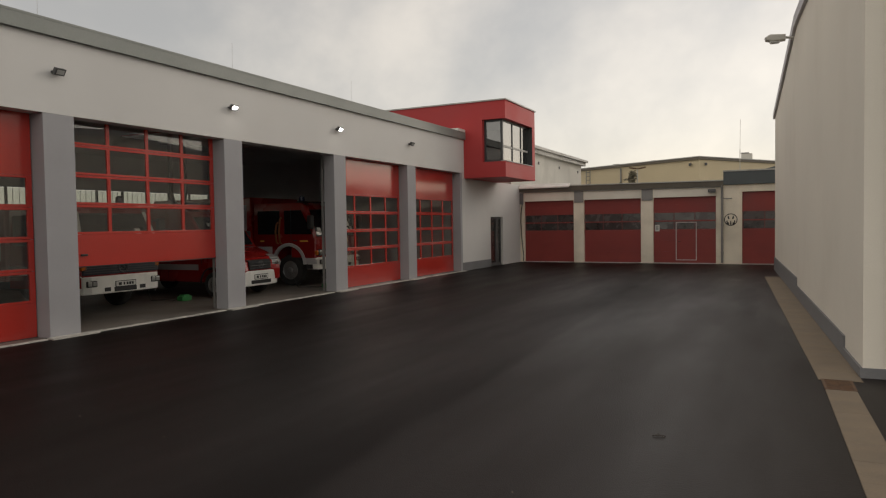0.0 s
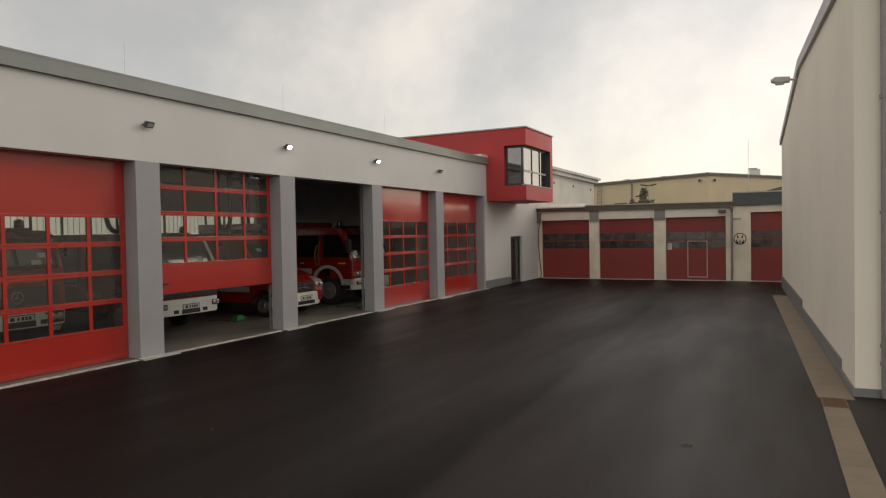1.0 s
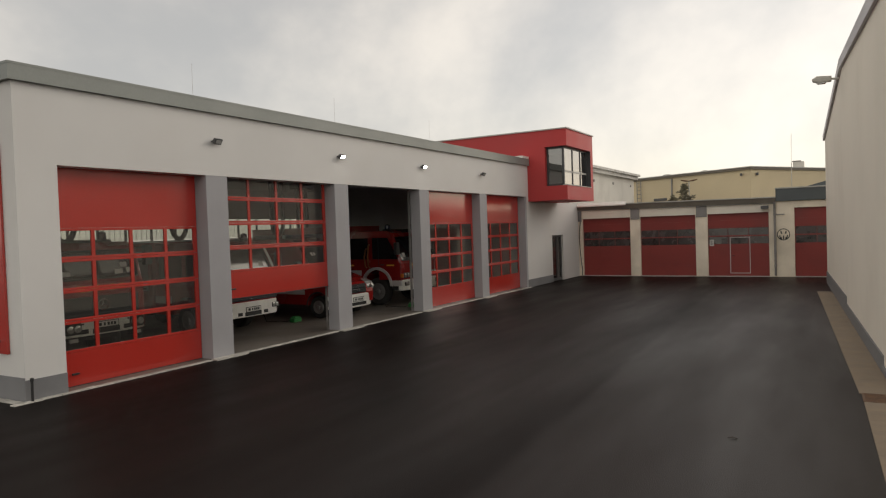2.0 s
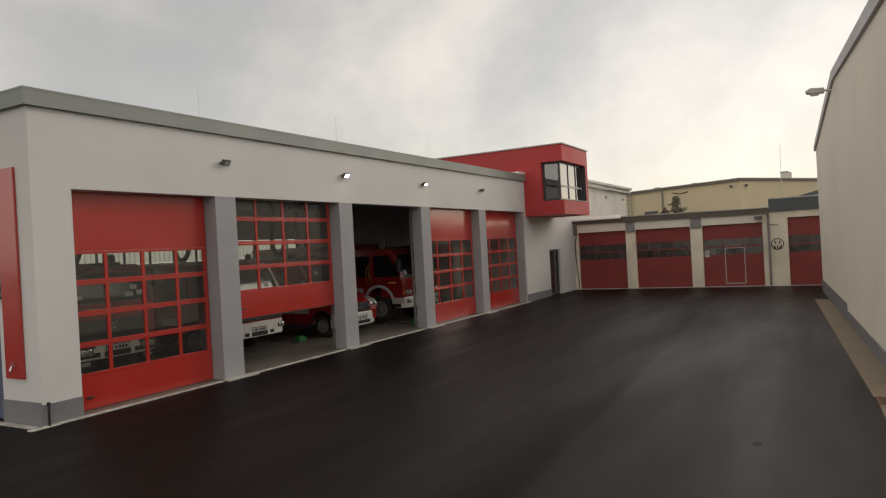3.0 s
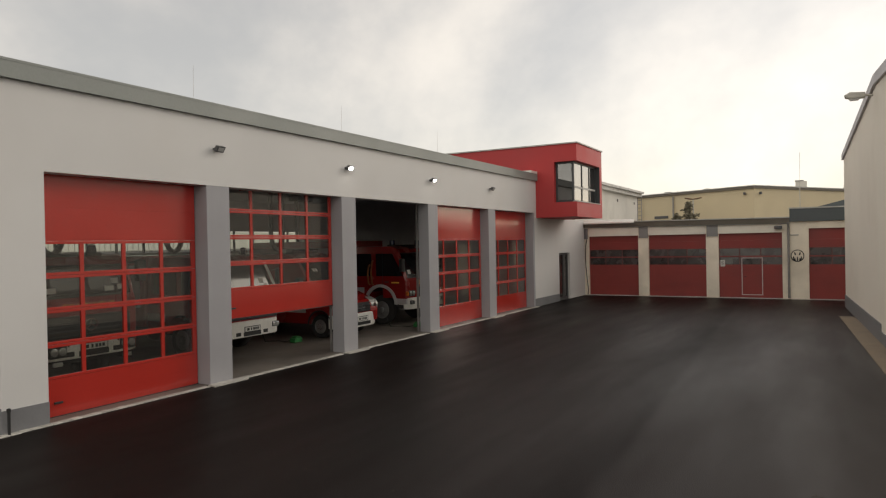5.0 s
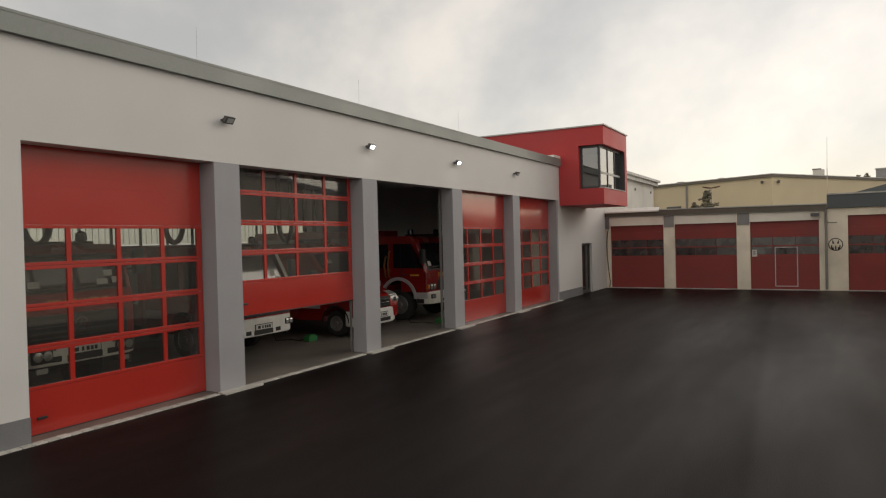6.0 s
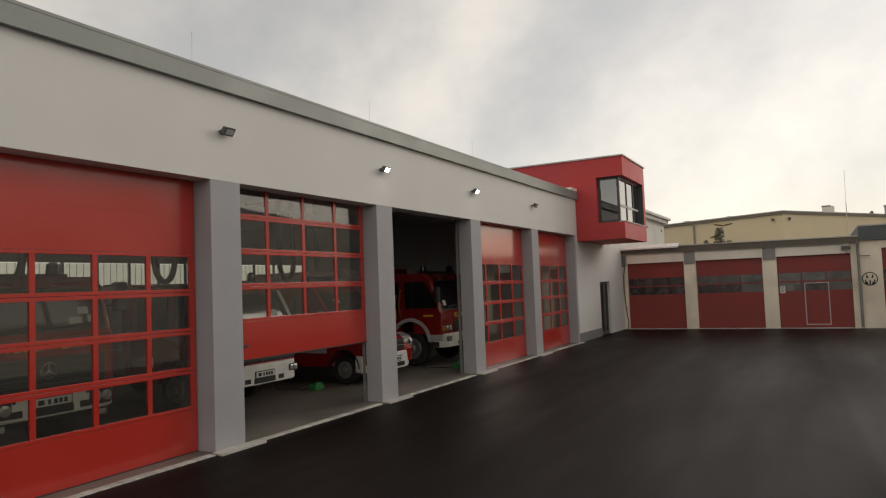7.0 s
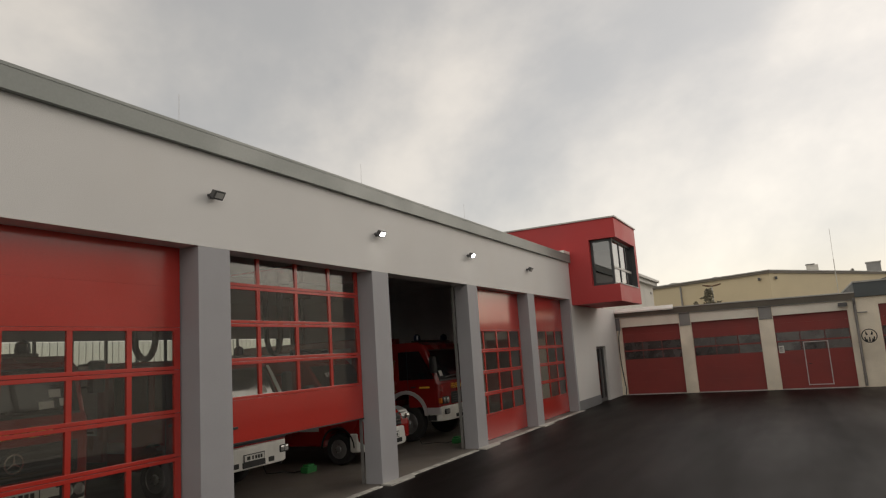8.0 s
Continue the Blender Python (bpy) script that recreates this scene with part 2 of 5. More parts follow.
def asphalt():
    """Fresh wet asphalt: dark, with damp patches of lower roughness and a drier right lane with sky sheen painted into
    its colour.
    """
    m = bpy.data.materials.new("wet_asphalt")
    m.use_nodes = True
    n, l = m.node_tree.nodes, m.node_tree.links
    b = n["Principled BSDF"]
    geo = n.new("ShaderNodeNewGeometry")

    def tex(s, d, st=(1, 1, 1)):
        mp = n.new("ShaderNodeMapping")
        mp.inputs["Scale"].default_value = st
        l.new(geo.outputs["Position"], mp.inputs[0])
        t = n.new("ShaderNodeTexNoise")
        t.inputs["Scale"].default_value, t.inputs["Detail"].default_value = s, d
        l.new(mp.outputs[0], t.inputs["Vector"])
        return t.outputs[0]

    def rng(v, a, z, lo, hi):
        t = n.new("ShaderNodeMapRange")
        for k, q in (("From Min", a), ("From Max", z), ("To Min", lo), ("To Max", hi)):
            t.inputs[k].default_value = q
        l.new(v, t.inputs["Value"])
        return t.outputs[0]

    patch, grit, streak = tex(0.5, 5, (1, 0.3, 1)), tex(120, 2), tex(0.9, 4, (1, 0.12, 1))
    vor = n.new("ShaderNodeTexVoronoi")
    vor.inputs["Scale"].default_value = 95
    l.new(geo.outputs["Position"], vor.inputs["Vector"])
    ramp = n.new("ShaderNodeValToRGB")
    ramp.color_ramp.elements[0].color, ramp.color_ramp.elements[1].color = (0.0080, 0.0054, 0.0047, 1), (0.0190, 0.0130, 0.0114, 1)
    mixv = n.new("ShaderNodeMath")
    mixv.operation = "ADD"
    l.new(rng(patch, 0.3, 0.7, 0, 0.5), mixv.inputs[0])
    l.new(rng(grit, 0.25, 0.75, 0, 0.5), mixv.inputs[1])
    l.new(mixv.outputs[0], ramp.inputs[0])
    # two paving lanes with a damp joint between them, running slightly askew along the yard
    sep = n.new("ShaderNodeSeparateXYZ")
    l.new(geo.outputs["Position"], sep.inputs[0])
    wob = n.new("ShaderNodeMath")
    wob.operation = "ADD"
    askew = n.new("ShaderNodeMath")
    askew.operation = "MULTIPLY_ADD"
    askew.inputs[1].default_value = 0.042
    l.new(sep.outputs[1], askew.inputs[0])
    l.new(sep.outputs[0], askew.inputs[2])
    l.new(askew.outputs[0], wob.inputs[0])
    l.new(rng(tex(0.9, 5, (1, 0.6, 1)), 0.3, 0.7, -0.07, 0.07), wob.inputs[1])
    # the right side's lighter colour also carries painted sky sheen
    lane_sheen = n.new("ShaderNodeValToRGB")
    cr = lane_sheen.color_ramp
    cr.elements[0].position, cr.elements[0].color = 0.0, (0.52, 0.52, 0.52, 1)
    cr.elements[1].position, cr.elements[1].color = 1.0, (0.95, 0.95, 0.95, 1)
    for pos, v in ((0.36, 0.52), (0.49, 0.58), (0.565, 0.74), (0.602, 0.60), (0.624, 0.56), (0.6305, 0.80), (0.69, 1.1), (0.735, 1.4), (0.80, 1.2)):
        e = cr.elements.new(pos)
        e.color = (v, v, v, 1)
    l.new(rng(wob.outputs[0], -14.75, 5.25, 0.0, 1.0), lane_sheen.inputs[0])
    tint = n.new("ShaderNodeMix")
    tint.data_type, tint.blend_type = "RGBA", "MULTIPLY"
    tint.inputs["Factor"].default_value = 1.0
    l.new(ramp.outputs[0], tint.inputs["A"])
    l.new(lane_sheen.outputs[0], tint.inputs["B"])
    l.new(tint.outputs["Result"], b.inputs["Base Color"])
    l.new(rng(lane_sheen.outputs[0], 0.4, 1.0, 0.04, 0.17), b.inputs["Specular IOR Level"])
    rsum = n.new("ShaderNodeMath")
    rsum.operation = "ADD"
    l.new(rng(patch, 0.35, 0.65, 0.22, 0.34), rsum.inputs[0])
    l.new(rng(streak, 0.35, 0.65, 0.12, 0.24), rsum.inputs[1])
    l.new(rsum.outputs[0], b.inputs["Roughness"])
    bp = n.new("ShaderNodeBump")
    bp.inputs["Strength"].default_value, bp.inputs["Distance"].default_value = 0.5, 0.004
    l.new(vor.outputs["Distance"], bp.inputs["Height"])
    bp2 = n.new("ShaderNodeBump")
    bp2.inputs["Strength"].default_value, bp2.inputs["Distance"].default_value = 0.25, 0.03
    l.new(streak, bp2.inputs["Height"])
    l.new(bp.outputs[0], bp2.inputs["Normal"])
    l.new(bp2.outputs[0], b.inputs["Normal"])
    return m


ASPHALT = asphalt()

# ---- mesh helpers ----


def finish(bm, name, material):
    bmesh.ops.recalc_face_normals(bm, faces=bm.faces)
    me = bpy.data.meshes.new(name)
    bm.to_mesh(me)
    bm.free()
    me.materials.append(material)
    return me


def part(name, bm, material, parent=None, label="", smooth=False):
    me = finish(bm, name, material) if isinstance(bm, bmesh.types.BMesh) else bm
    if smooth:
        me.shade_smooth()
    ob = new(name, me)
    ob.parent = parent
    return tagged(ob, label)


def structure(name, bm, material, label, category):
    return tagged(part(name, bm, material), label, category, kind="structure")


def thing(name, label, category, m=None, group=""):
    ob = new(name)
    ob.empty_display_size = 0.1
    if m is not None:
        ob.matrix_basis = m
    return tagged(ob, label, category, group)


def box(x0, x1, y0, y1, z0, z1, bevel=0.0, bm=None):
    """A box, bevelled if asked; added to bm if given."""
    b = bmesh.new()
    v = [b.verts.new(p) for p in ((x0, y0, z0), (x1, y0, z0), (x1, y1, z0), (x0, y1, z0), (x0, y0, z1), (x1, y0, z1), (x1, y1, z1), (x0, y1, z1))]
    for f in ((0, 3, 2, 1), (4, 5, 6, 7), (0, 1, 5, 4), (1, 2, 6, 5), (2, 3, 7, 6), (3, 0, 4, 7)):
        b.faces.new([v[i] for i in f])
    if bevel:
        bmesh.ops.bevel(b, geom=b.edges[:], offset=bevel, segments=2, affect="EDGES", profile=0.5)
    return merge(bm, b)


def merge(bm, b):
    if bm is None:
        return b
    me = bpy.data.meshes.new("tmp")
    b.to_mesh(me)
    b.free()
    bm.from_mesh(me)
    bpy.data.meshes.remove(me)
    return bm


def boxes(*args, bevel=0.0):
    bm = bmesh.new()
    for a in args:
        box(*a, bevel=bevel, bm=bm)
    return bm


def prism(profile, a0, a1, axis="y", bevel=0.0, bm=None):
    """A profile pushed along an axis: (x, z) along y, (y, z) along x, (x, y) along z."""
    b = bmesh.new()
    put = {"y": lambda p, a: (p[0], a, p[1]), "x": lambda p, a: (a, p[0], p[1]), "z": lambda p, a: (p[0], p[1], a)}[axis]
    lo = [b.verts.new(put(p, a0)) for p in profile]
    hi = [b.verts.new(put(p, a1)) for p in profile]
    caps = [b.faces.new(lo), b.faces.new(hi)]
    for i in range(len(profile)):
        j = (i + 1) % len(profile)
        b.faces.new((lo[i], lo[j], hi[j], hi[i]))
    if bevel:
        bmesh.ops.recalc_face_normals(b, faces=b.faces)
        bmesh.ops.bevel(b, geom=[e for f in caps for e in f.edges], offset=bevel, segments=3, affect="EDGES", profile=0.5)
    return merge(bm, b)


def tube(points, r, seg=10, bm=None):
    """A round tube along a line of points."""
    b = bmesh.new()
    pts = [Vector(p) for p in points]
    rings = []
    for i, p in enumerate(pts):
        d = (pts[min(i + 1, len(pts) - 1)] - pts[max(i - 1, 0)]).normalized()
        a = d.orthogonal().normalized() if abs(d.z) < 0.9 else d.cross(Vector((0, 1, 0))).normalized()
        c = d.cross(a)
        rings.append([b.verts.new(p + (a * math.cos(2 * math.pi * k / seg) + c * math.sin(2 * math.pi * k / seg)) * r) for k in range(seg)])
    for q, s in zip(rings, rings[1:]):
        best = min(range(seg), key=lambda o: sum((q[k].co - s[(k + o) % seg].co).length for k in range(seg)))
        for k in range(seg):
            b.faces.new((q[k], q[(k + 1) % seg], s[(k + 1 + best) % seg], s[(k + best) % seg]))
    b.faces.new(rings[0])
    b.faces.new(rings[-1])
    return merge(bm, b)


def lathe(profile, seg=28, axis="y", bm=None):
    """A ring profile of (radius, along) turned about an axis."""
    b = bmesh.new()
    rings = []
    for r, a in profile:
        ring = []
        for k in range(seg):
            c, s = r * math.cos(2 * math.pi * k / seg), r * math.sin(2 * math.pi * k / seg)
            ring.append(b.verts.new({"y": (c, a, s), "x": (a, c, s), "z": (c, s, a)}[axis]))
        rings.append(ring)
    for q, s in zip(rings, rings[1:]):
        for k in range(seg):
            b.faces.new((q[k], q[(k + 1) % seg], s[(k + 1) % seg], s[k]))
    b.faces.new(rings[0])
    b.faces.new(rings[-1])
    return merge(bm, b)


def moved(bm, m):
    bmesh.ops.transform(bm, matrix=m, verts=bm.verts)
    return bm


def lettering(text, size, depth=0.004):
    cu = bpy.data.curves.new("lettering", "FONT")
    cu.body, cu.size, cu.extrude, cu.align_x, cu.align_y = text, size, depth, "CENTER", "CENTER"
    cu.resolution_u = 3
    ob = bpy.data.objects.new("lettering", cu)
    scene.collection.objects.link(ob)
    me = bpy.data.meshes.new_from_object(ob)
    bpy.data.objects.remove(ob)
    bpy.data.curves.remove(cu)
    me.materials.clear()
    return me


# ---- ground ----
bm = bmesh.new()
bmesh.ops.create_grid(bm, x_segments=8, y_segments=8, size=2500)
structure("ground", bm, ASPHALT, "dark wet asphalt yard reaching out on all sides", "ground")

# ---- the new hall: plan ----
XF = -10.81                    # front wall face
XD = -11.12                    # door leaf face
XB = -24.0                     # back wall
Y0, Y1 = 1.39, 23.15            # hall ends
YE = 29.83                     # end of the annex
BAY0, PITCH, WIDE, HIGH = 1.577, 4.352, 3.76, 3.99
BAYS = [BAY0 + PITCH * i for i in range(5)]
JAMB = 2.10                    # outer jamb of the first bay, which is narrower
TOP = 5.35

# front wall above and at the ends of the doors
front = boxes((XF - 0.36, XF, Y0, Y1 - 0.001, HIGH, TOP), (XF - 0.36, XF, Y0, JAMB, 0, HIGH))
structure("wall_front", front, RENDER_W, "pale grey rendered front wall over the engine bays", "wall")
endpier = boxes((XF - 0.36, XF, BAYS[4] + WIDE + 0.17, Y1 - 0.001, 0, HIGH))
structure("wall_front_end", endpier, RENDER_W, "pale rendered pier beside the last engine bay", "wall")
structure("trim_reveal", boxes((XF - 0.36, XF + 0.004, BAYS[4] + WIDE, BAYS[4] + WIDE + 0.168, 0, HIGH - 0.003)), PILLAR_G, "grey painted door reveal at the last bay", "trim")
for i in range(4):
    p0, p1 = BAYS[i] + WIDE, BAYS[i + 1]
    structure("pillar", box(XF - 0.36, XF + 0.004, p0, p1, 0, HIGH - 0.003, 0.006), PILLAR_G, "grey painted pillar between two engine bays", "pillar")
    structure("trim_pad", prism([(XF + 0.005, p0 - 0.06), (XF + 0.24, p0 - 0.1), (XF + 0.24, p1 + 0.2), (XF + 0.005, p1 + 0.45)], -0.02, 0.024, "z"), STONE, "pale concrete foot in front of a pillar", "trim")
# side wall with door and window openings
SX = (-12.7, -11.93)          # side door
WX = (-12.4, -11.83)          # stair window
side = boxes((XB, SX[0], Y0, Y0 + 0.36, 0, TOP), (WX[1], XF - 0.36, Y0, Y0 + 0.36, 0, TOP), (SX[1], WX[1], Y0, Y0 + 0.36, 0, 2.17),
             (SX[0], SX[1], Y0, Y0 + 0.36, 2.02, 2.17), (SX[0], WX[0], Y0, Y0 + 0.36, 2.17, 4.25),
             (SX[0], WX[1], Y0, Y0 + 0.36, 4.25, TOP))
structure("wall_side", side, RENDER_W, "pale grey rendered side wall of the engine hall", "wall")
# back wall with a long ribbon window
back = boxes((XB, XB + 0.3, Y0 + 0.36, Y1, 0, 2.6), (XB, XB + 0.3, Y0 + 0.36, Y1, 3.5, TOP))
structure("wall_back", back, HALL_W, "dim grey back wall inside the engine hall", "wall")
structure("wall_partition", boxes((XB + 0.3, XF - 0.36, Y1 - 0.3, Y1, 0, TOP)), HALL_W, "dim grey partition wall inside the hall", "wall")
win = thing("window_ribbon", "long translucent ribbed ribbon window in the back wall", "window")
win["kind"] = "structure"
yy = Y0 + 0.36
while yy < Y1 - 0.1:
    y2 = min(yy + 1.2, Y1)
    pane = part("pane", box(XB + 0.13, XB + 0.15, yy + 0.03, y2 - 0.03, 2.65, 3.46), FROST, win)
    pane.visible_shadow = False
    part("mullion", box(XB + 0.1, XB + 0.2, y2 - 0.03, y2 + 0.03, 2.6, 3.5), DARK_FR, win)
    for k in range(1, 5):
        part("rib", box(XB + 0.15, XB + 0.165, yy + 0.24 * k - 0.006, yy + 0.24 * k + 0.006, 2.65, 3.46), EDGE_W, win)
    yy = y2
structure("hall_floor", boxes((XB + 0.3, XF - 0.02, Y0 + 0.36, Y1 - 0.3, -0.1, 0.012)), HALL_FL, "grey concrete floor inside the engine hall", "floor")
structure("ceiling", boxes((XB + 0.3, XF - 0.36, Y0 + 0.36, Y1 - 0.3, 4.9, 5.1)), HALL_C, "dark ceiling of the engine hall", "ceiling")
structure("roof", boxes((XB - 0.05, XF - 0.02, Y0 + 0.02, Y1, TOP, TOP + 0.1)), ROOF_F, "dark flat bitumen roof of the engine hall", "roof")
fas = boxes((XF - 0.25, XF + 0.09, Y0 - 0.09, Y1, TOP - 0.005, TOP + 0.27), (XB - 0.1, XF - 0.25, Y0 - 0.09, Y0 + 0.25, TOP - 0.005, TOP + 0.27),
            (XF + 0.0, XF + 0.096, Y0 - 0.096, Y1, TOP + 0.25, TOP + 0.29), (XB - 0.1, XF, Y0 - 0.096, Y0, TOP + 0.25, TOP + 0.29))
structure("trim_fascia", fas, FASCIA_G, "grey sheet metal roof edge round the hall", "trim")
# plinths
structure("baseboard_front", boxes((XF, XF + 0.02, Y0 - 0.02, JAMB, 0, 0.36)), PLINTH_G, "dark grey plinth below the front pier", "baseboard")
structure("baseboard_side", boxes((SX[1], XF + 0.0, Y0 - 0.02, Y0 - 0.001, 0, 0.4), (XB, SX[0], Y0 - 0.02, Y0 - 0.001, 0, 0.4)), PLINTH_G, "dark grey plinth along the side wall", "baseboard")
structure("baseboard_annex", boxes((XF, XF + 0.02, BAYS[4] + WIDE + 0.17, 25.93, 0, 0.34)), PLINTH_G, "dark grey plinth below the annex wall", "baseboard")

# side wall: red panel, door, window
panel = thing("wall_panel", "tall red cladding panel on the hall's side wall", "panel")
part("board", box(-11.74, -11.22, Y0 - 0.05, Y0 - 0.002, 0.78, 4.36, 0.008), RED_DOOR, panel)
tap = thing("wall_tap", "small pale water tap on the red panel", "tap")
part("pipe", tube([(-11.42, Y0 - 0.05, 1.0), (-11.42, Y0 - 0.12, 1.0), (-11.42, Y0 - 0.15, 0.93)], 0.018), CHROME, tap)
part("wheel", moved(lathe([(0.03, -0.006), (0.035, 0), (0.03, 0.006)], 12, "z"), Matrix.Translation((-11.42, Y0 - 0.1, 1.06))), RED_DOOR, tap)
part("stem", tube([(-11.42, Y0 - 0.1, 1.0), (-11.42, Y0 - 0.1, 1.06)], 0.008), CHROME, tap)
d = thing("door_1", "blue-grey framed side door of the hall", "door")
d["kind"] = "structure"
part("frame", boxes((SX[0], SX[0] + 0.08, Y0 + 0.1, Y0 + 0.2, 0, 2.02), (SX[1] - 0.08, SX[1], Y0 + 0.1, Y0 + 0.2, 0, 2.02), (SX[0] + 0.08, SX[1] - 0.08, Y0 + 0.1, Y0 + 0.2, 1.94, 2.02)), BLUE_FR, d)
part("leaf", box(SX[0] + 0.08, SX[1] - 0.08, Y0 + 0.12, Y0 + 0.17, 0.01, 1.94, 0.004), BLUE_FR, d)
part("handle", tube([(SX[1] - 0.18, Y0 + 0.12, 1.0), (SX[1] - 0.18, Y0 + 0.07, 1.0), (SX[1] - 0.3, Y0 + 0.07, 1.0)], 0.011), CHROME, d)
w = thing("window_1", "tall narrow stair window in a dark frame", "window")
w["kind"] = "structure"
part("window_frame", boxes((WX[0], WX[0] + 0.07, Y0 + 0.12, Y0 + 0.2, 2.17, 4.25), (WX[1] - 0.07, WX[1], Y0 + 0.12, Y0 + 0.2, 2.17, 4.25),
                           (WX[0] + 0.07, WX[1] - 0.07, Y0 + 0.12, Y0 + 0.2, 2.17, 2.24), (WX[0] + 0.07, WX[1] - 0.07, Y0 + 0.12, Y0 + 0.2, 4.18, 4.25)), BLUE_FR, w)
part("pane", box(WX[0] + 0.07, WX[1] - 0.07, Y0 + 0.15, Y0 + 0.17, 2.24, 4.18), GLASS, w)
part("window_sill", box(WX[0] - 0.03, WX[1] + 0.03, Y0 - 0.06, Y0 + 0.12, 2.14, 2.175, 0.004), DARK_FR, w)

# ---- annex with the red bay ----
structure("wall_annex", boxes((XF - 0.36, XF, Y1, 25.95, 0, 3.8), (XF - 0.36, XF, 27.45, YE, 0, 3.8), (XF - 0.36, XF, 25.95, 27.45, 2.22, 3.8)), RENDER_W, "pale rendered annex wall under the red bay", "wall")
BX, BY0, BY1, BZ0, BZ1 = -8.99, 23.15, 26.78, 3.78, 6.82
# window opening round the corner, in the front and in the side
WZ0, WZ1, WY1, WX0, REC = 4.4, 6.1, 26.45, -9.98, 0.2
bay = boxes((-20.0, BX, BY0, BY1, BZ0, WZ0), (-20.0, BX, BY0, BY1, WZ1, BZ1), (-20.0, WX0, BY0, BY0 + 0.36, WZ0, WZ1),
            (BX - 0.36, BX, WY1, BY1, WZ0, WZ1), (-20.0, BX - 0.36, BY1 - 0.36, BY1, WZ0, WZ1), (-20.0, -19.64, BY0 + 0.36, BY1 - 0.36, WZ0, WZ1))
structure("wall_bay", bay, RED_CLAD, "red clad upper-floor bay jutting out over the yard", "wall")
structure("trim_bay_roof", boxes((-20.05, BX + 0.05, BY0 - 0.05, BY1 + 0.05, BZ1, BZ1 + 0.05)), EDGE_W, "pale metal roof edge on the red bay", "trim")
structure("trim_flashing", boxes((XF - 0.35, XF + 0.1, Y1 - 0.75, Y1 - 0.05, TOP + 0.295, TOP + 0.39)), TRUCK_W, "pale metal flashing at the roof's end", "trim")
w = thing("window_2", "large corner window in dark frames in the red bay", "window")
w["kind"] = "structure"
gx, gy = BX - REC, BY0 + REC
SOLAR = glass_mat("solar_glass", (0.4, 0.4, 0.39), 0.01, 0.5)
fr = boxes((gx - 0.09, gx, gy, gy + 0.09, WZ0, WZ1))
part("corner_post", fr, DARK_FR, w)
part("window_frame", boxes((gx - 0.06, gx, gy + 0.09, WY1, WZ0, WZ0 + 0.08), (gx - 0.06, gx, gy + 0.09, WY1, WZ1 - 0.08, WZ1), (gx - 0.06, gx, WY1 - 0.07, WY1, WZ0 + 0.08, WZ1 - 0.08)), DARK_FR, w)
part("window_frame", boxes((WX0, gx - 0.09, gy, gy + 0.06, WZ0, WZ0 + 0.09), (WX0, gx - 0.09, gy, gy + 0.06, WZ1 - 0.09, WZ1), (WX0, WX0 + 0.09, gy, gy + 0.06, WZ0 + 0.09, WZ1 - 0.09)), DARK_FR, w)
part("transom", boxes((gx - 0.06, gx, gy + 0.09, WY1 - 0.07, 5.0, 5.08)), EDGE_W, w)
ys = [gy + 0.09, gy + 1.15, gy + 2.2, WY1 - 0.07]
for a, b in zip(ys, ys[1:]):
    for z0, z1 in ((WZ0 + 0.08, 5.0), (5.08, WZ1 - 0.08)):
        part("pane", box(gx - 0.04, gx - 0.025, a + 0.03, b - 0.03, z0, z1), SOLAR, w)
    if b < WY1 - 0.1:
        part("mullion", boxes((gx - 0.06, gx + 0.003, b - 0.03, b + 0.03, WZ0 + 0.08, WZ1 - 0.08)), DARK_FR, w)
part("pane", box(WX0 + 0.09, gx - 0.09, gy + 0.02, gy + 0.035, WZ0 + 0.09, WZ1 - 0.09), GLASS, w)
part("reveal", boxes((gx + 0.002, BX - 0.012, WY1 - 0.03, WY1 - 0.002, WZ0 + 0.031, WZ1 - 0.003)), DARK_FR, w, "dark metal reveal")
part("window_sill", boxes((gx, BX + 0.03, BY0 + 0.02, WY1, WZ0 - 0.002, WZ0 + 0.03)), EDGE_W, w)
d = thing("door_2", "narrow dark glazed door with a side pane", "door")
d["kind"] = "structure"
for a, b in ((25.95, 26.9), (26.9, 27.45)):
    part("frame", boxes((XF - 0.2, XF - 0.1, a, a + 0.09, 0, 2.22), (XF - 0.2, XF - 0.1, b - 0.09, b, 0, 2.22), (XF - 0.2, XF - 0.1, a + 0.09, b - 0.09, 2.12, 2.22), (XF - 0.2, XF - 0.1, a + 0.09, b - 0.09, 0, 0.14)), LAMP_G, d)
    part("pane", box(XF - 0.16, XF - 0.14, a + 0.09, b - 0.09, 0.14, 2.12), GLASS, d)
part("handle", tube([(XF - 0.1, 26.75, 0.9), (XF - 0.05, 26.75, 0.9), (XF - 0.05, 26.75, 1.3), (XF - 0.1, 26.75, 1.3)], 0.013), CHROME, d)

# ---- sectional doors of the engine bays ----
ROW, SOLID = 0.567, 0.61
bow = random.Random(4)          # the panes sit a little out of true


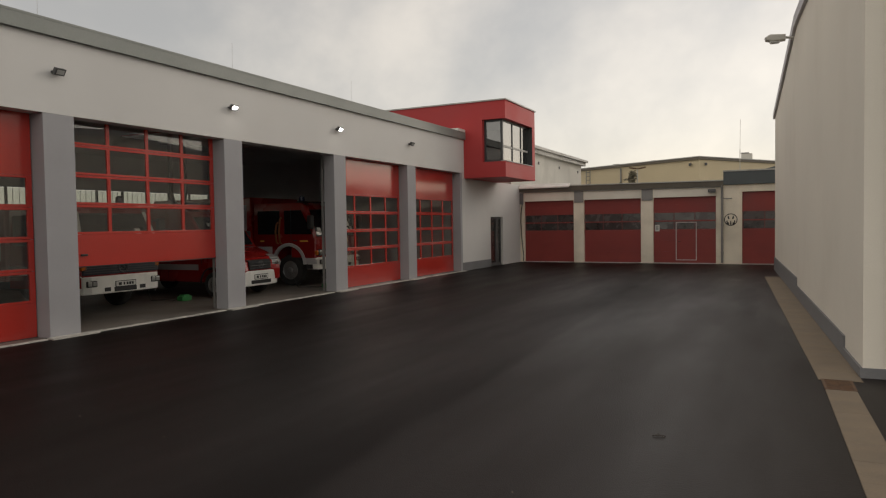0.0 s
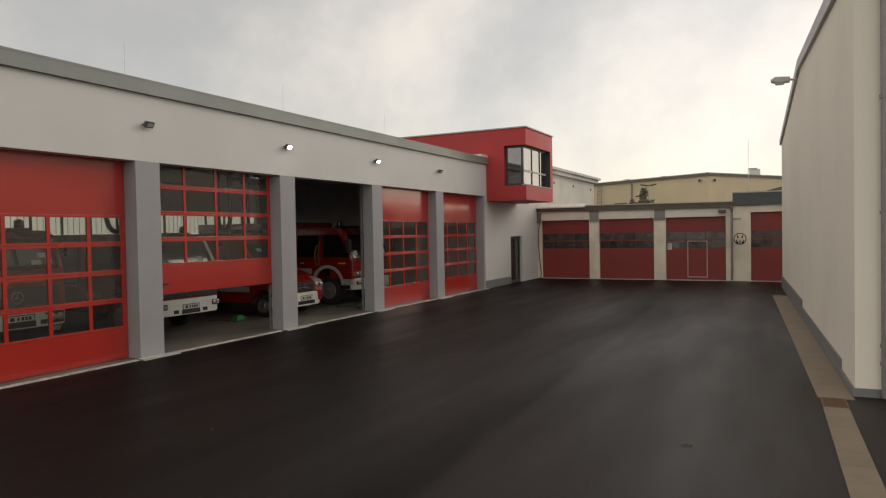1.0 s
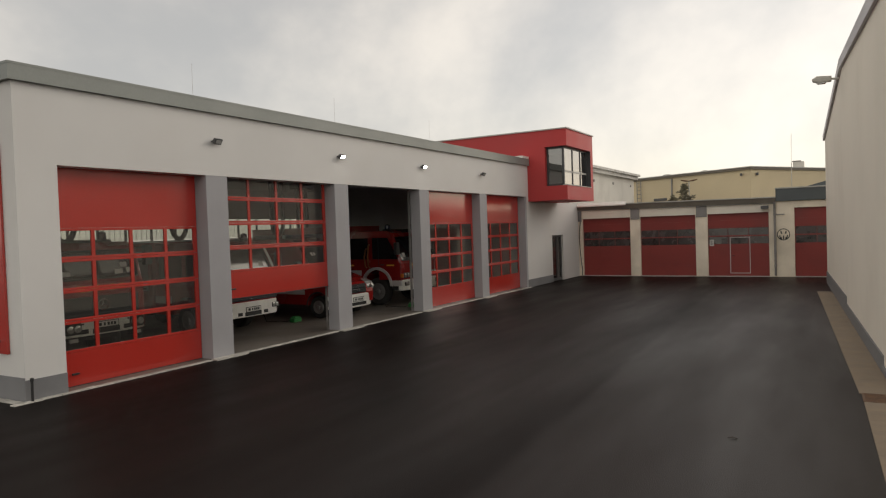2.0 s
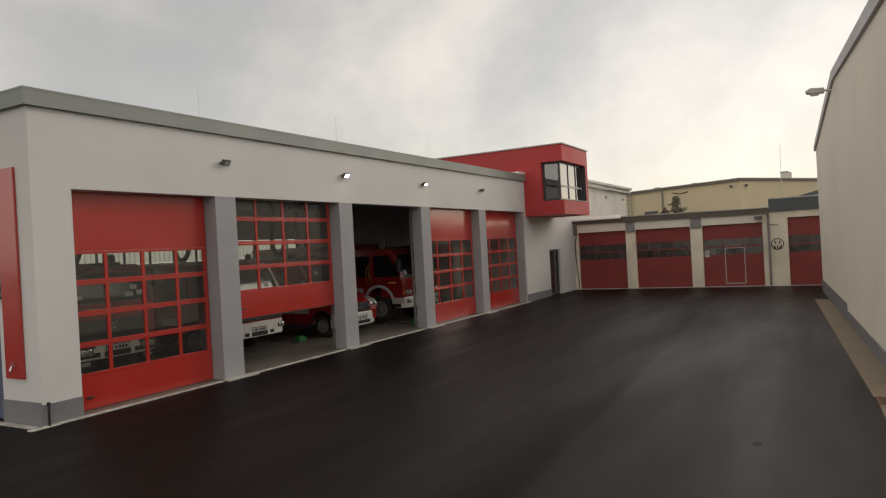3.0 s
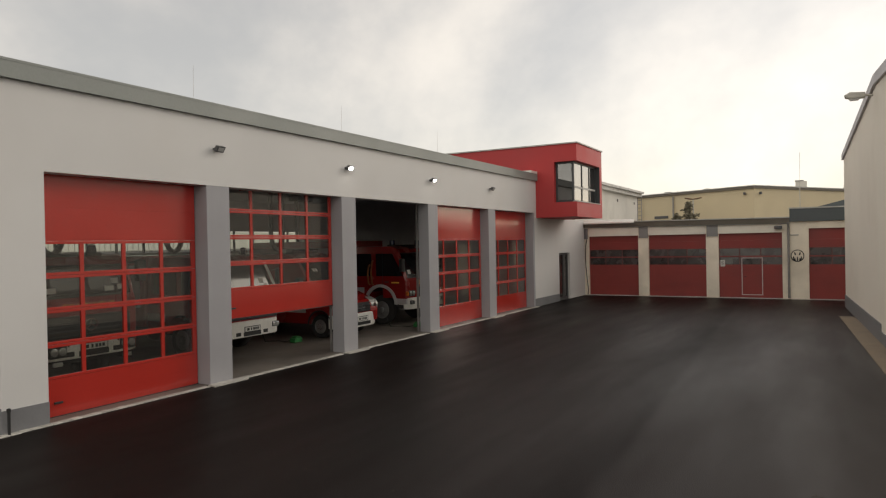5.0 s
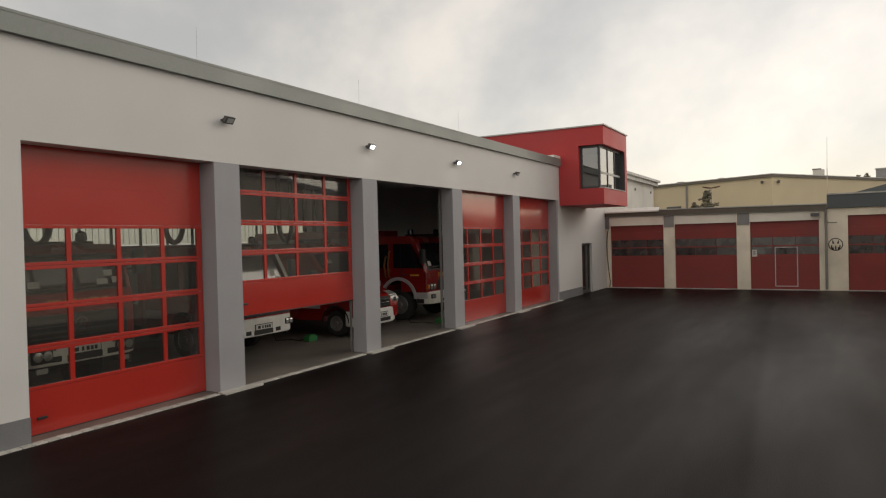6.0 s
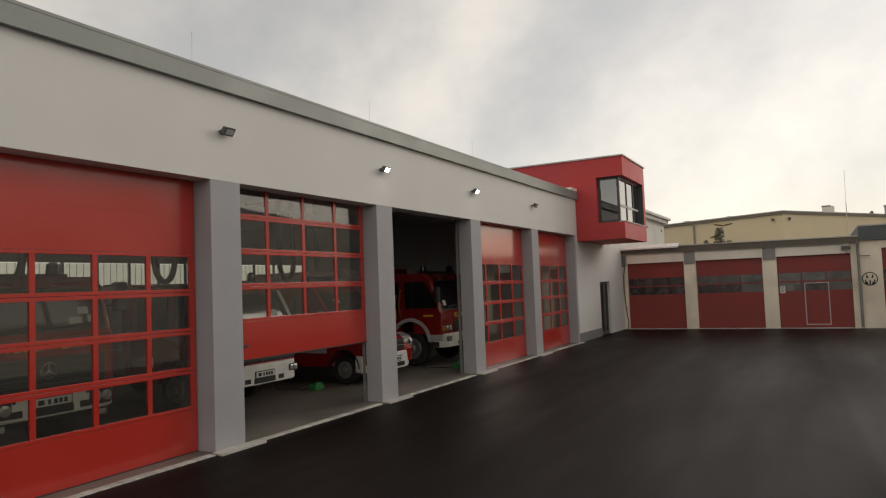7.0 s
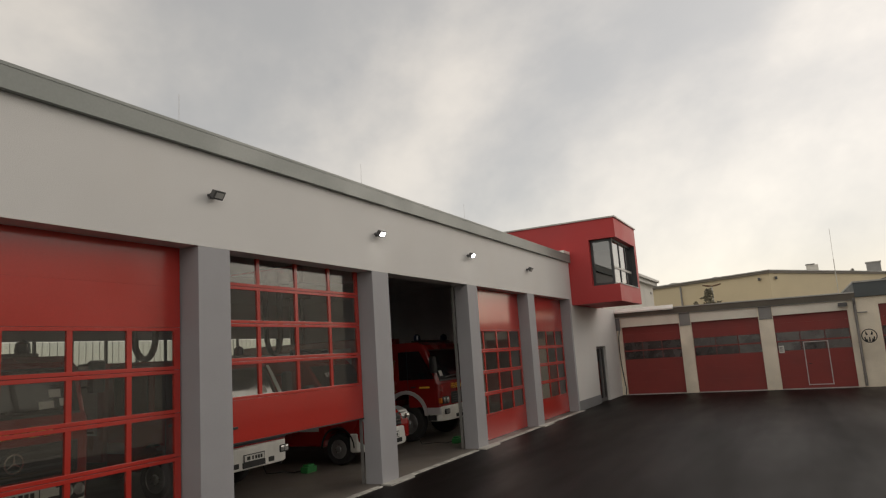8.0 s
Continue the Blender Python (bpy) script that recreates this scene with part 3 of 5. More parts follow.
def sectional_door(y0, lift, label, wd=WIDE):
    """A sectional door raised by lift metres: what passes the lintel lies flat below the ceiling."""
    ob = thing("sectional_door", label, "garage door", Matrix.Translation((XD, y0, 0.02)), "sectional doors of the engine bays")

    def section(z0, h, glazed, name):
        z = z0 + lift
        flat = z > HIGH - 0.2
        m = Matrix.Translation((-0.02, 0, z)) if not flat else Matrix.Translation((-0.35 - (z - HIGH), 0, HIGH + 0.38)) @ pose(0, 0, 0, 0, -90, 0)
        g = 0.003
        if not glazed:
            b = box(-0.045, 0, 0.02, wd - 0.02, 0.0003, h - 0.0003, 0.0006)
            for k in range(1, max(2, round(h / 0.27))):
                zz = k * h / max(2, round(h / 0.27))
                box(-0.001, 0.0025, 0.02, wd - 0.02, zz - 0.012, zz + 0.012, bm=b)
            s = part(name, moved(b, m), RED_DOOR, ob)
        else:
            cw = (wd - 0.04) / 4
            b = boxes((-0.045, 0, 0.02, wd - 0.02, g, 0.05), (-0.045, 0, 0.02, wd - 0.02, h - 0.05, h - g), bevel=0.003)
            for k in range(5):
                half = 0.035 if 0 < k < 4 else 0.05
                c = 0.02 + cw * k + (half if k == 0 else -half if k == 4 else 0)
                box(-0.042, -0.002, c - half, c + half, 0.05, h - 0.05, bm=b)
            s = part(name, moved(b, m), RED_DOOR, ob)
            for k in range(4):
                sheet = moved(box(-0.004, 0.004, -cw / 2 + 0.03, cw / 2 - 0.03, -h / 2 + 0.048, h / 2 - 0.048), pose(-0.022, 0.02 + cw * (k + 0.5), h / 2, 0, (-2.2 if z > 3 else -0.6) + bow.uniform(-0.3, 0.3), bow.uniform(-0.3, 0.3)))
                pane = part("pane", moved(sheet, m), DGLASS, s)
                pane.visible_shadow = False
        return s

    bottom = section(0.0, SOLID, False, "bottom_panel")
    part("seal", boxes((-0.06, -0.01, 0.02, wd - 0.02, lift - 0.018, lift + 0.004)), BLACK, bottom)
    part("handle", box(-0.022, 0.012, 0.28, 0.42, lift + 0.2, lift + 0.235, 0.008), BLACK, bottom)
    for r in range(4):
        section(SOLID + ROW * r, ROW, True, "window_section")
    for z in (2.878, 3.428):
        section(z, 0.55, False, "top_panel")
    for y in (0.0, wd - 0.02):
        part("guide_rail", boxes((-0.13, -0.07, y, y + 0.02, 0.0, HIGH + 0.2)), PIPE_G, ob)
    return ob


sectional_door(JAMB, 0.0, "closed red sectional door with four rows of panes", BAYS[0] + WIDE - JAMB)
sectional_door(BAYS[1], 1.2, "half-raised red sectional door showing vehicles beneath it")
sectional_door(BAYS[3], 0.0, "closed red sectional door glossy in the daylight")
sectional_door(BAYS[4], 0.0, "closed red sectional door next to the annex")
# bay three stands open: rails only
rails = thing("guide_rails", "bare steel guide rails of the open engine bay", "rail", Matrix.Translation((XD, BAYS[2], 0)))
for y in (0.0, WIDE - 0.05):
    part("guide_rail", boxes((-0.13, -0.07, y, y + 0.05, 0.012, HIGH + 0.2)), PIPE_G, rails)
sec = thing("raised_door", "red sectional door stowed flat under the ceiling", "garage door", Matrix.Translation((XF - 0.8, BAYS[2], HIGH + 0.4)))
for k in range(6):
    part("panel", box(-0.56 - 0.57 * k, -0.57 * k, 0.02, WIDE - 0.02, 0, 0.045, 0.004), RED_DOOR, sec)

# ---- floodlights on the front wall ----


def floodlight(y, z, lit):
    ob = thing("floodlight", "floodlight switched on, on the front wall" if lit else "dark floodlight switched off, on the front wall", "lamp", Matrix.Translation((XF, y, z)) @ Matrix.Scale(0.82, 4), "floodlights along the front wall")
    part("bracket", boxes((0, 0.012, -0.04, 0.04, -0.05, 0.05), (0.012, 0.1, -0.1, -0.09, -0.015, 0.015), (0.012, 0.1, 0.09, 0.1, -0.015, 0.015), (0.0, 0.014, -0.1, 0.1, -0.015, 0.015)), LAMP_G, ob)
    m = pose(0.15, 0, 0, 0, 35, 0)
    part("housing", moved(prism([(-0.05, -0.06), (0.04, -0.08), (0.04, 0.08), (-0.05, 0.06)], -0.12, 0.12, "y", 0.01), m), LAMP_G, ob)
    part("lens", moved(box(0.041, 0.047, -0.085, 0.085, -0.05, 0.05, 0.002), m), LIT if lit else LENS, ob)
    for k in range(5):
        part("fin", moved(box(-0.075, -0.05, -0.09 + 0.045 * k - 0.004, -0.09 + 0.045 * k + 0.004, -0.05, 0.05), m), LAMP_G, ob)


for y, lit in ((5.60, False), (9.92, True), (14.22, True), (18.57, False)):
    floodlight(y, 4.73, lit)
for y in (6.1, 11.3, 16.8):
    rod = thing("lightning_rod", "thin steel lightning rod on the flat roof", "lightning rod", Matrix.Translation((-12.0, y, TOP + 0.1)), "lightning rods on the roof")
    part("base", lathe([(0.0, 0), (0.13, 0), (0.12, 0.06), (0.0, 0.07)], 14, "z"), EDGE_W, rod)
    part("rod", tube([(0, 0, 0.05), (0.01, 0, 1.25)], 0.003, 6), LAMP_L, rod)
post = thing("marker_post", "short black marker post at the hall's corner", "post", Matrix.Translation((XF + 0.1, Y0 + 0.05, 0)))
part("shaft", tube([(0, 0, 0), (0, 0, 0.36)], 0.022), BLACK, post)
part("cap", lathe([(0.0, 0.35), (0.03, 0.35), (0.03, 0.4), (0.0, 0.41)], 12, "z"), BLACK, post)

# ---- vehicles in the hall; each front looks to the yard, origin below the middle of the bumper ----


def wheel(parent, x, y, r, wd, side):
    """A tyre with a rounded tread, a dished steel rim, hub and nuts."""
    prof = [(r * 0.56, -wd / 2 + 0.02), (r * 0.62, -wd / 2), (r * 0.9, -wd / 2), (r * 0.97, -wd / 2 + 0.025), (r, -wd / 2 + 0.06), (r, wd / 2 - 0.06), (r * 0.97, wd / 2 - 0.025), (r * 0.9, wd / 2), (r * 0.62, wd / 2), (r * 0.56, wd / 2 - 0.02)]
    tyre = part("wheel", moved(lathe(prof, 32), Matrix.Translation((x, y, r))), RUBBER, parent, smooth=False)
    s = side
    part("rim", moved(lathe([(r * 0.6, s * wd * 0.47), (r * 0.57, s * wd * 0.5), (r * 0.54, s * wd * 0.45), (r * 0.42, s * wd * 0.36), (r * 0.3, s * wd * 0.46), (r * 0.2, s * wd * 0.47), (r * 0.16, s * wd * 0.56), (r * 0.1, s * wd * 0.6), (0.01, s * wd * 0.6)], 28), Matrix.Translation((x, y, r))), RIM, tyre)
    for k in range(8):
        a = k * math.pi / 4
        part("nut", moved(lathe([(0.016, s * wd * 0.44), (0.016, s * wd * 0.53), (0.004, s * wd * 0.55)], 6), Matrix.Translation((x + r * 0.25 * math.cos(a), y, r + r * 0.25 * math.sin(a)))), CHROME, tyre)


def plate(parent, z, x=0.02, y=0.0):
    p = part("number_plate", box(x, x + 0.012, y - 0.26, y + 0.26, z - 0.055, z + 0.055, 0.003), PLATE_W, parent)
    for a, b in ((-0.2, -0.12), (-0.07, -0.03), (0.01, 0.06), (0.08, 0.13), (0.15, 0.2)):
        part("bar", box(x + 0.012, x + 0.015, y + a, y + b, z - 0.032, z + 0.032), BLACK, p)
    part("frame", boxes((x - 0.004, x + 0.006, y - 0.275, y + 0.275, z - 0.07, z + 0.07)), BLACK, p)


def ring_badge(parent, x, y, z, r):
    """A chrome ring with three spokes."""
    b = bmesh.new()
    seg = 28
    for k in range(seg):
        a0, a1 = 2 * math.pi * k / seg, 2 * math.pi * (k + 1) / seg
        pts = [(y + q * math.sin(a), z + q * math.cos(a)) for q, a in ((r, a0), (r, a1), (r * 0.84, a1), (r * 0.84, a0))]
        lo = [b.verts.new((x, *p)) for p in pts]
        hi = [b.verts.new((x + 0.014, *p)) for p in pts]
        b.faces.new(hi)
        for i in range(4):
            b.faces.new((lo[i], lo[(i + 1) % 4], hi[(i + 1) % 4], hi[i]))
    for k in range(3):
        a = 2 * math.pi * k / 3
        c, s = math.cos(a), math.sin(a)
        ring = [(y + u * c + w * s, z + w * c - u * s) for u, w in ((-r * 0.11, 0), (r * 0.11, 0), (r * 0.03, r * 0.86), (-r * 0.03, r * 0.86))]
        lo = [b.verts.new((x, *p)) for p in ring]
        hi = [b.verts.new((x + 0.012, *p)) for p in ring]
        b.faces.new(hi)
        for i in range(4):
            b.faces.new((lo[i], lo[(i + 1) % 4], hi[(i + 1) % 4], hi[i]))
    part("badge", b, CHROME, parent, "round chrome badge")


def front_text(parent, x, z, size, y=0.0, slope=0.0):
    me = lettering("FEUERWEHR", size, 0.006)
    me.transform(pose(x, y, z, 90, 0, 90) @ pose(0, 0, 0, -slope, 0, 0))
    me.materials.append(GOLD)
    part("lettering", me, GOLD, parent, "yellow lettering FEUERWEHR")


def arch(xc, r, z0=0.0, n=11):
    """Points of a wheel arch, front to back."""
    return [(xc + r * math.cos(math.pi * k / (n - 1)), z0 + r * math.sin(math.pi * k / (n - 1))) for k in range(n)]


def shell(profile, half, front, round_front, round_rest, tuck=0.0, tuck_z=9.0):
    """A side profile pushed across the vehicle; edges ahead of x = front are rounded more, and the sides lean in above tuck_z."""
    b = bmesh.new()
    lo = [b.verts.new((p[0], -half, p[1])) for p in profile]
    hi = [b.verts.new((p[0], half, p[1])) for p in profile]
    b.faces.new(lo)
    b.faces.new(hi)
    for i in range(len(profile)):
        j = (i + 1) % len(profile)
        b.faces.new((lo[i], lo[j], hi[j], hi[i]))
    bmesh.ops.recalc_face_normals(b, faces=b.faces)
    side = [e for e in b.edges if abs(abs(e.verts[0].co.y) - half) < 1e-6 and e.verts[0].co.y * e.verts[1].co.y > 0]
    near = [e for e in side if min(v.co.x for v in e.verts) > front]
    bmesh.ops.bevel(b, geom=near, offset=round_front, segments=4, affect="EDGES", profile=0.5)
    rest = [e for e in b.edges if abs(abs(e.verts[0].co.y) - half) < 1e-5 and abs(abs(e.verts[1].co.y) - half) < 1e-5 and e.verts[0].co.y * e.verts[1].co.y > 0 and len(e.link_faces) == 2 and max(v.co.x for v in e.verts) <= front + 0.001 and abs(e.link_faces[0].normal.dot(e.link_faces[1].normal)) < 0.5]
    bmesh.ops.bevel(b, geom=rest, offset=round_rest, segments=2, affect="EDGES", profile=0.5)
    if tuck:
        for v in b.verts:
            if v.co.z > tuck_z:
                v.co.y *= 1 - tuck * (v.co.z - tuck_z)
    return b


def lamp_cluster(parent, x, y, z, wy, wz, sgn, lens_r=0.07):
    """A dark housing with two round reflectors behind a clear edge."""
    hl = part("headlight", box(x - 0.08, x, y - wy, y + wy, z - wz, z + wz, min(wy, wz) * 0.3), BLACK, parent)
    for k in (-1, 1):
        part("reflector", moved(lathe([(lens_r, 0.0), (lens_r * 1.05, 0.012), (lens_r * 0.6, 0.02), (0.004, 0.024)], 18, "x"), Matrix.Translation((x, y + k * wy * 0.48, z))), LAMP_GL, hl)


def fire_engine(x, y, label, wd=2.3, hc=2.75, base=0.5, wheel_x=-1.35, r=0.48, length=7.2, bump=(0.48, 0.82), ws=(1.5, 2.45), text_z=1.28, text_size=0.22, rake=-0.42, style="rounded", white_arch=False, shade=False, body_h=3.1):
    """A cab-over fire engine: cab with doors, windscreen, grille, bumper, wheels and an equipment body behind."""
    ob = thing("fire_engine", label, "fire engine", Matrix.Translation((x, y, 0.012)))
    h = wd / 2
    prof = [(-0.06, base + 0.15), (-0.05, ws[0] - 0.08), (-0.1, ws[0]), (rake, ws[1]), (rake - 0.1, hc - 0.09), (rake - 0.26, hc - 0.01), (rake - 0.5, hc), (-2.6, hc), (-2.6, base + 0.1)]
    prof += [(wheel_x - r * 1.22, base + 0.1)] + list(reversed(arch(wheel_x, r * 1.2, base + 0.1))) + [(wheel_x + r * 1.22, base + 0.1), (-0.12, base + 0.1)]
    prof = [p for i, p in enumerate(prof) if i == 0 or (Vector(p) - Vector(prof[i - 1])).length > 0.02]
    part("cab", shell(prof, h, -0.62, 0.1 if style != "square" else 0.05, 0.02, 0.05, ws[0]), TRUCK_R, ob)
    # windscreen, wipers and small white sheets on the slope
    s = Vector((rake + 0.1, 0, ws[1] - ws[0]))
    nrm = Vector((s.z, 0, -s.x)).normalized()

    def on_slope(y0, y1, f0, f1, off, t=0.012, skew=0.0):
        b = bmesh.new()
        o = Vector((-0.1, 0, ws[0]))
        pts = []
        for q in (off, off + t):
            for yy2, f in ((y0, f0), (y1, f0 + skew), (y1, f1 + skew), (y0, f1)):
                pts.append(b.verts.new(o + s * f + nrm * q + Vector((0, yy2 * (1 - 0.05 * max(0, s.z * f)), 0))))
        for f in ((0, 1, 2, 3), (4, 5, 6, 7), (0, 1, 5, 4), (1, 2, 6, 5), (2, 3, 7, 6), (3, 0, 4, 7)):
            b.faces.new([pts[i] for i in f])
        return b

    screen = part("windscreen", on_slope(-h + 0.11, h - 0.11, 0.03, 0.96, 0.002), VGLASS, ob)
    gask = merge(on_slope(-h + 0.1, h - 0.1, -0.02, 0.03, 0.0, 0.016), on_slope(-h + 0.1, h - 0.1, 0.96, 1.0, 0.0, 0.016))
    part("gasket", gask, BLACK, screen)
    for a in (-0.42, 0.3):
        part("wiper", on_slope(a - 0.38, a + 0.38, 0.07, 0.095, 0.014, 0.014, 0.05), BLACK, screen)
    for a, f, w2 in ((h - 0.55, 0.12, 0.1), (h - 0.3, 0.16, 0.07), (-h + 0.3, 0.14, 0.09), (h - 0.42, 0.36, 0.08)):
        part("paper_note", on_slope(a - w2, a + w2, f, f + 0.17, 0.0145, 0.002), PAPER, screen)
    for sgn in (-1, 1):
        yb = sgn * h

        def slab(x0, x1, z0, z1, t, bev=0.0):
            return moved(box(x0, x1, -t, t, z0, z1, bev), Matrix.Translation((0, yb, 0)))

        door = part("cab_door", slab(-1.02 if wheel_x < -1.0 else -0.9, -0.2, base + 0.28, ws[0] + 0.02, 0.008, 0.006), TRUCK_R, ob)
        part("door_handle", slab(-0.95, -0.78, ws[0] - 0.16, ws[0] - 0.12, 0.02, 0.008), BLACK, door)
        part("gap", slab(-1.04 if wheel_x < -1.0 else -0.92, -1.025 if wheel_x < -1.0 else -0.905, base + 0.28, hc - 0.2, 0.003), BLACK, door)
        part("side_window", moved(prism([(-1.3, ws[0] + 0.06), (-0.3 + 0.1, ws[0] + 0.06), (rake - 0.22, ws[1] - 0.02), (-1.3, ws[1] - 0.02)], -0.012, 0.012, "y"), Matrix.Translation((0, yb - sgn * 0.012, 0))), VGLASS, ob)
        part("side_window", moved(box(-2.4, -1.5, -0.012, 0.012, ws[0] + 0.06, ws[1] - 0.02), Matrix.Translation((0, yb - sgn * 0.012, 0))), VGLASS, ob)
        part("stripe", slab(-2.58, wheel_x - r * 1.38, base + 0.42, base + 0.62, 0.006), STRIPE, ob)
        if style == "lamps":
            for x0, x1 in ((-2.3, -2.15), (-0.68, -0.36)):
                part("lettering_bar", slab(x0, x1, ws[0] - 0.18, ws[0] - 0.135, 0.0095), GOLD, ob)
        m = part("mirror", box(-0.2, -0.06, yb + sgn * 0.16 - 0.1, yb + sgn * 0.16 + 0.1, ws[0] + 0.22, ws[0] + 0.66, 0.035), BLACK, ob)
        part("mirror_glass", box(-0.207, -0.199, yb + sgn * 0.16 - 0.075, yb + sgn * 0.16 + 0.075, ws[0] + 0.27, ws[0] + 0.61), CHROME, m)
        for zz in (0.3, 0.6):
            part("mirror_arm", tube([(-0.2, yb - sgn * 0.06, ws[0] + zz), (-0.13, yb + sgn * 0.12, ws[0] + zz + 0.02)], 0.014, 8), BLACK, m)
        lamp_y = sgn * (h - 0.3)
        if style == "square":
            zc = (bump[0] + bump[1]) / 2
            hl = part("headlight", box(0.03, 0.075, lamp_y - 0.17, lamp_y + 0.17, zc - 0.115, zc + 0.115, 0.03), BLACK, ob)
            for k in (-1, 1):
                part("lens", moved(lathe([(0.07, 0.0), (0.074, 0.02), (0.04, 0.03), (0.005, 0.033)], 18, "x"), Matrix.Translation((0.07, lamp_y + k * 0.075, zc))), LAMP_GL, hl)
            part("indicator", box(0.02, 0.06, lamp_y - 0.09, lamp_y + 0.09, bump[0] - 0.1, bump[0] - 0.02, 0.01), LENS, ob)
        else:
            fog = part("fog_lamp", box(0.01, 0.058, sgn * (h - 0.2) - 0.13, sgn * (h - 0.2) + 0.13, bump[0] + 0.17, bump[0] + 0.31, 0.02), BLACK, ob)
            for k in (-1, 1):
                part("lens", box(0.05, 0.066, sgn * (h - 0.2) + k * 0.06 - 0.05, sgn * (h - 0.2) + k * 0.06 + 0.05, bump[0] + 0.19, bump[0] + 0.29, 0.012), LAMP_GL, fog)
            if style == "rounded":
                part("bumper_horn", moved(prism([(-0.34, -0.02), (-0.07, -0.02), (-0.1, 0.07), (-0.3, 0.07)], -0.07, 0.07, "y", 0.02), Matrix.Translation((0.0, sgn * (h - 0.09), bump[1]))), TRUCK_W, ob)
                part("indicator", box(-0.16, -0.03, sgn * (h - 0.08) - 0.07, sgn * (h - 0.08) + 0.07, bump[1] + 0.14, bump[1] + 0.26, 0.025), ORANGE, ob)
            else:
                lamp_cluster(ob, -0.03, sgn * (h - 0.3), bump[1] + 0.15, 0.2, 0.1, sgn)
                part("indicator", box(-0.15, -0.035, sgn * (h - 0.06) - 0.05, sgn * (h - 0.06) + 0.05, bump[1] + 0.08, bump[1] + 0.22, 0.02), ORANGE, ob)
        if shade:
            # white air deflector that wraps the cab's front corner and widens upwards
            b = bmesh.new()
            rings = []
            for f in (0.0, 0.25, 0.5, 0.75, 1.0):
                c = Vector((-0.08, yb - sgn * 0.02, ws[0] + 0.04)).lerp(Vector((rake - 0.02, sgn * (h - 0.1), ws[1] + 0.04)), f)
                half_w = 0.07 + 0.07 * f
                u = Vector((0.62, -sgn * 0.78, 0)) * half_w
                out = Vector((0.78, sgn * 0.62, 0))
                bulge = out * (0.05 + 0.02 * math.sin(math.pi * f))
                rings.append([b.verts.new(c + u + out * 0.02), b.verts.new(c + bulge), b.verts.new(c - u + out * 0.02), b.verts.new(c - u), b.verts.new(c + bulge - out * 0.02), b.verts.new(c + u)])
            for p, q in zip(rings, rings[1:]):
                for i in range(6):
                    b.faces.new((p[i], p[(i + 1) % 6], q[(i + 1) % 6], q[i]))
            b.faces.new(rings[0])
            b.faces.new(rings[-1])
            part("wind_deflector", b, TRUCK_W, ob, "white corner deflector")
        if white_arch:
            ar = arch(wheel_x, r * 1.36, base + 0.06, 15)
            inn = arch(wheel_x, r * 1.16, base + 0.06, 15)
            part("wheel_arch", moved(prism(ar + list(reversed(inn)), -0.05, 0.05, "y", 0.012), Matrix.Translation((0, yb, 0))), STRIPE, ob, "white wheel arch")
            # two upright bent ochre tubes behind the front wheel
            for xg, zg in ((-1.42, 2.2), (-1.56, 2.05)):
                part("grab_rail", tube([(xg, yb, zg), (xg, yb + sgn * 0.06, zg - 0.05), (xg - 0.05, yb + sgn * 0.07, 1.75), (xg - 0.02, yb + sgn * 0.06, 1.4), (xg, yb, 1.36)], 0.028, 8), OCHRE, ob, "ochre bent tube on the cab side", True)
            part("sill", slab(wheel_x + r * 1.3, -0.06, base + 0.08, base + 0.26, 0.035, 0.015), STRIPE, ob)
        part("step", slab(wheel_x + r * 1.35, -0.2, base - 0.08, base + 0.06, 0.02, 0.008), BLACK, ob)
        for xw in (wheel_x, wheel_x - 3.4):
            wheel(ob, xw, sgn * (h - 0.17), r, 0.27, sgn)
    bumper = part("bumper", prism([(-0.4, -h), (-0.16, -h), (-0.05, -h + 0.05), (0.03, -h + 0.2), (0.055, -h + 0.45), (0.055, h - 0.45), (0.03, h - 0.2), (-0.05, h - 0.05), (-0.16, h), (-0.4, h)], bump[0], bump[1], "z", 0.03), TRUCK_W, ob, "white bumper")
    part("opening", boxes((0.05, 0.062, -0.3, 0.3, bump[0] + 0.03, bump[0] + 0.13), bevel=0.004), BLACK, bumper)
    for a in (-0.47, 0.47):
        part("opening", boxes((0.048, 0.06, a - 0.08, a + 0.08, bump[0] + 0.05, bump[0] + 0.14), bevel=0.004), BLACK, bumper)
    plate(bumper, bump[0] + 0.2, 0.064)
    if style == "square":
        for a in (-0.5, 0.5):
            for zz in (0.08, 0.25):
                part("bolt", moved(lathe([(0.02, 0.0), (0.02, 0.012), (0.006, 0.016)], 10, "x"), Matrix.Translation((0.055, a, bump[0] + zz))), BLACK, bumper)
    gw2 = {"square": h - 0.16, "rounded": h - 0.04, "lamps": 0.58}[style]
    grille = part("grille", box(-0.09, -0.032, -gw2, gw2, bump[1] + 0.03, text_z - 0.15, 0.02), NAVY if style == "rounded" else BLACK, ob, "dark grille panel")
    for k in range(4):
        zz = bump[1] + 0.07 + k * (text_z - 0.24 - bump[1]) / 4
        part("slat", box(-0.036, -0.024, -gw2 + 0.05, gw2 - 0.05, zz, zz + 0.022), DARK_FR, grille)
    ring_badge(ob, -0.024, 0, (bump[1] + text_z) / 2 - 0.04, 0.12)
    front_text(ob, -0.05, text_z, text_size)
    part("chassis", boxes((-length, -0.4, -0.45, 0.45, base - 0.02, base + 0.12), (-length + 0.3, -0.5, -h + 0.3, h - 0.3, base + 0.1, base + 0.22)), BLACK, ob)
    body = part("equipment_body", box(-length, -2.68, -h - 0.02, h + 0.02, base + 0.25, body_h, 0.03), TRUCK_R, ob)
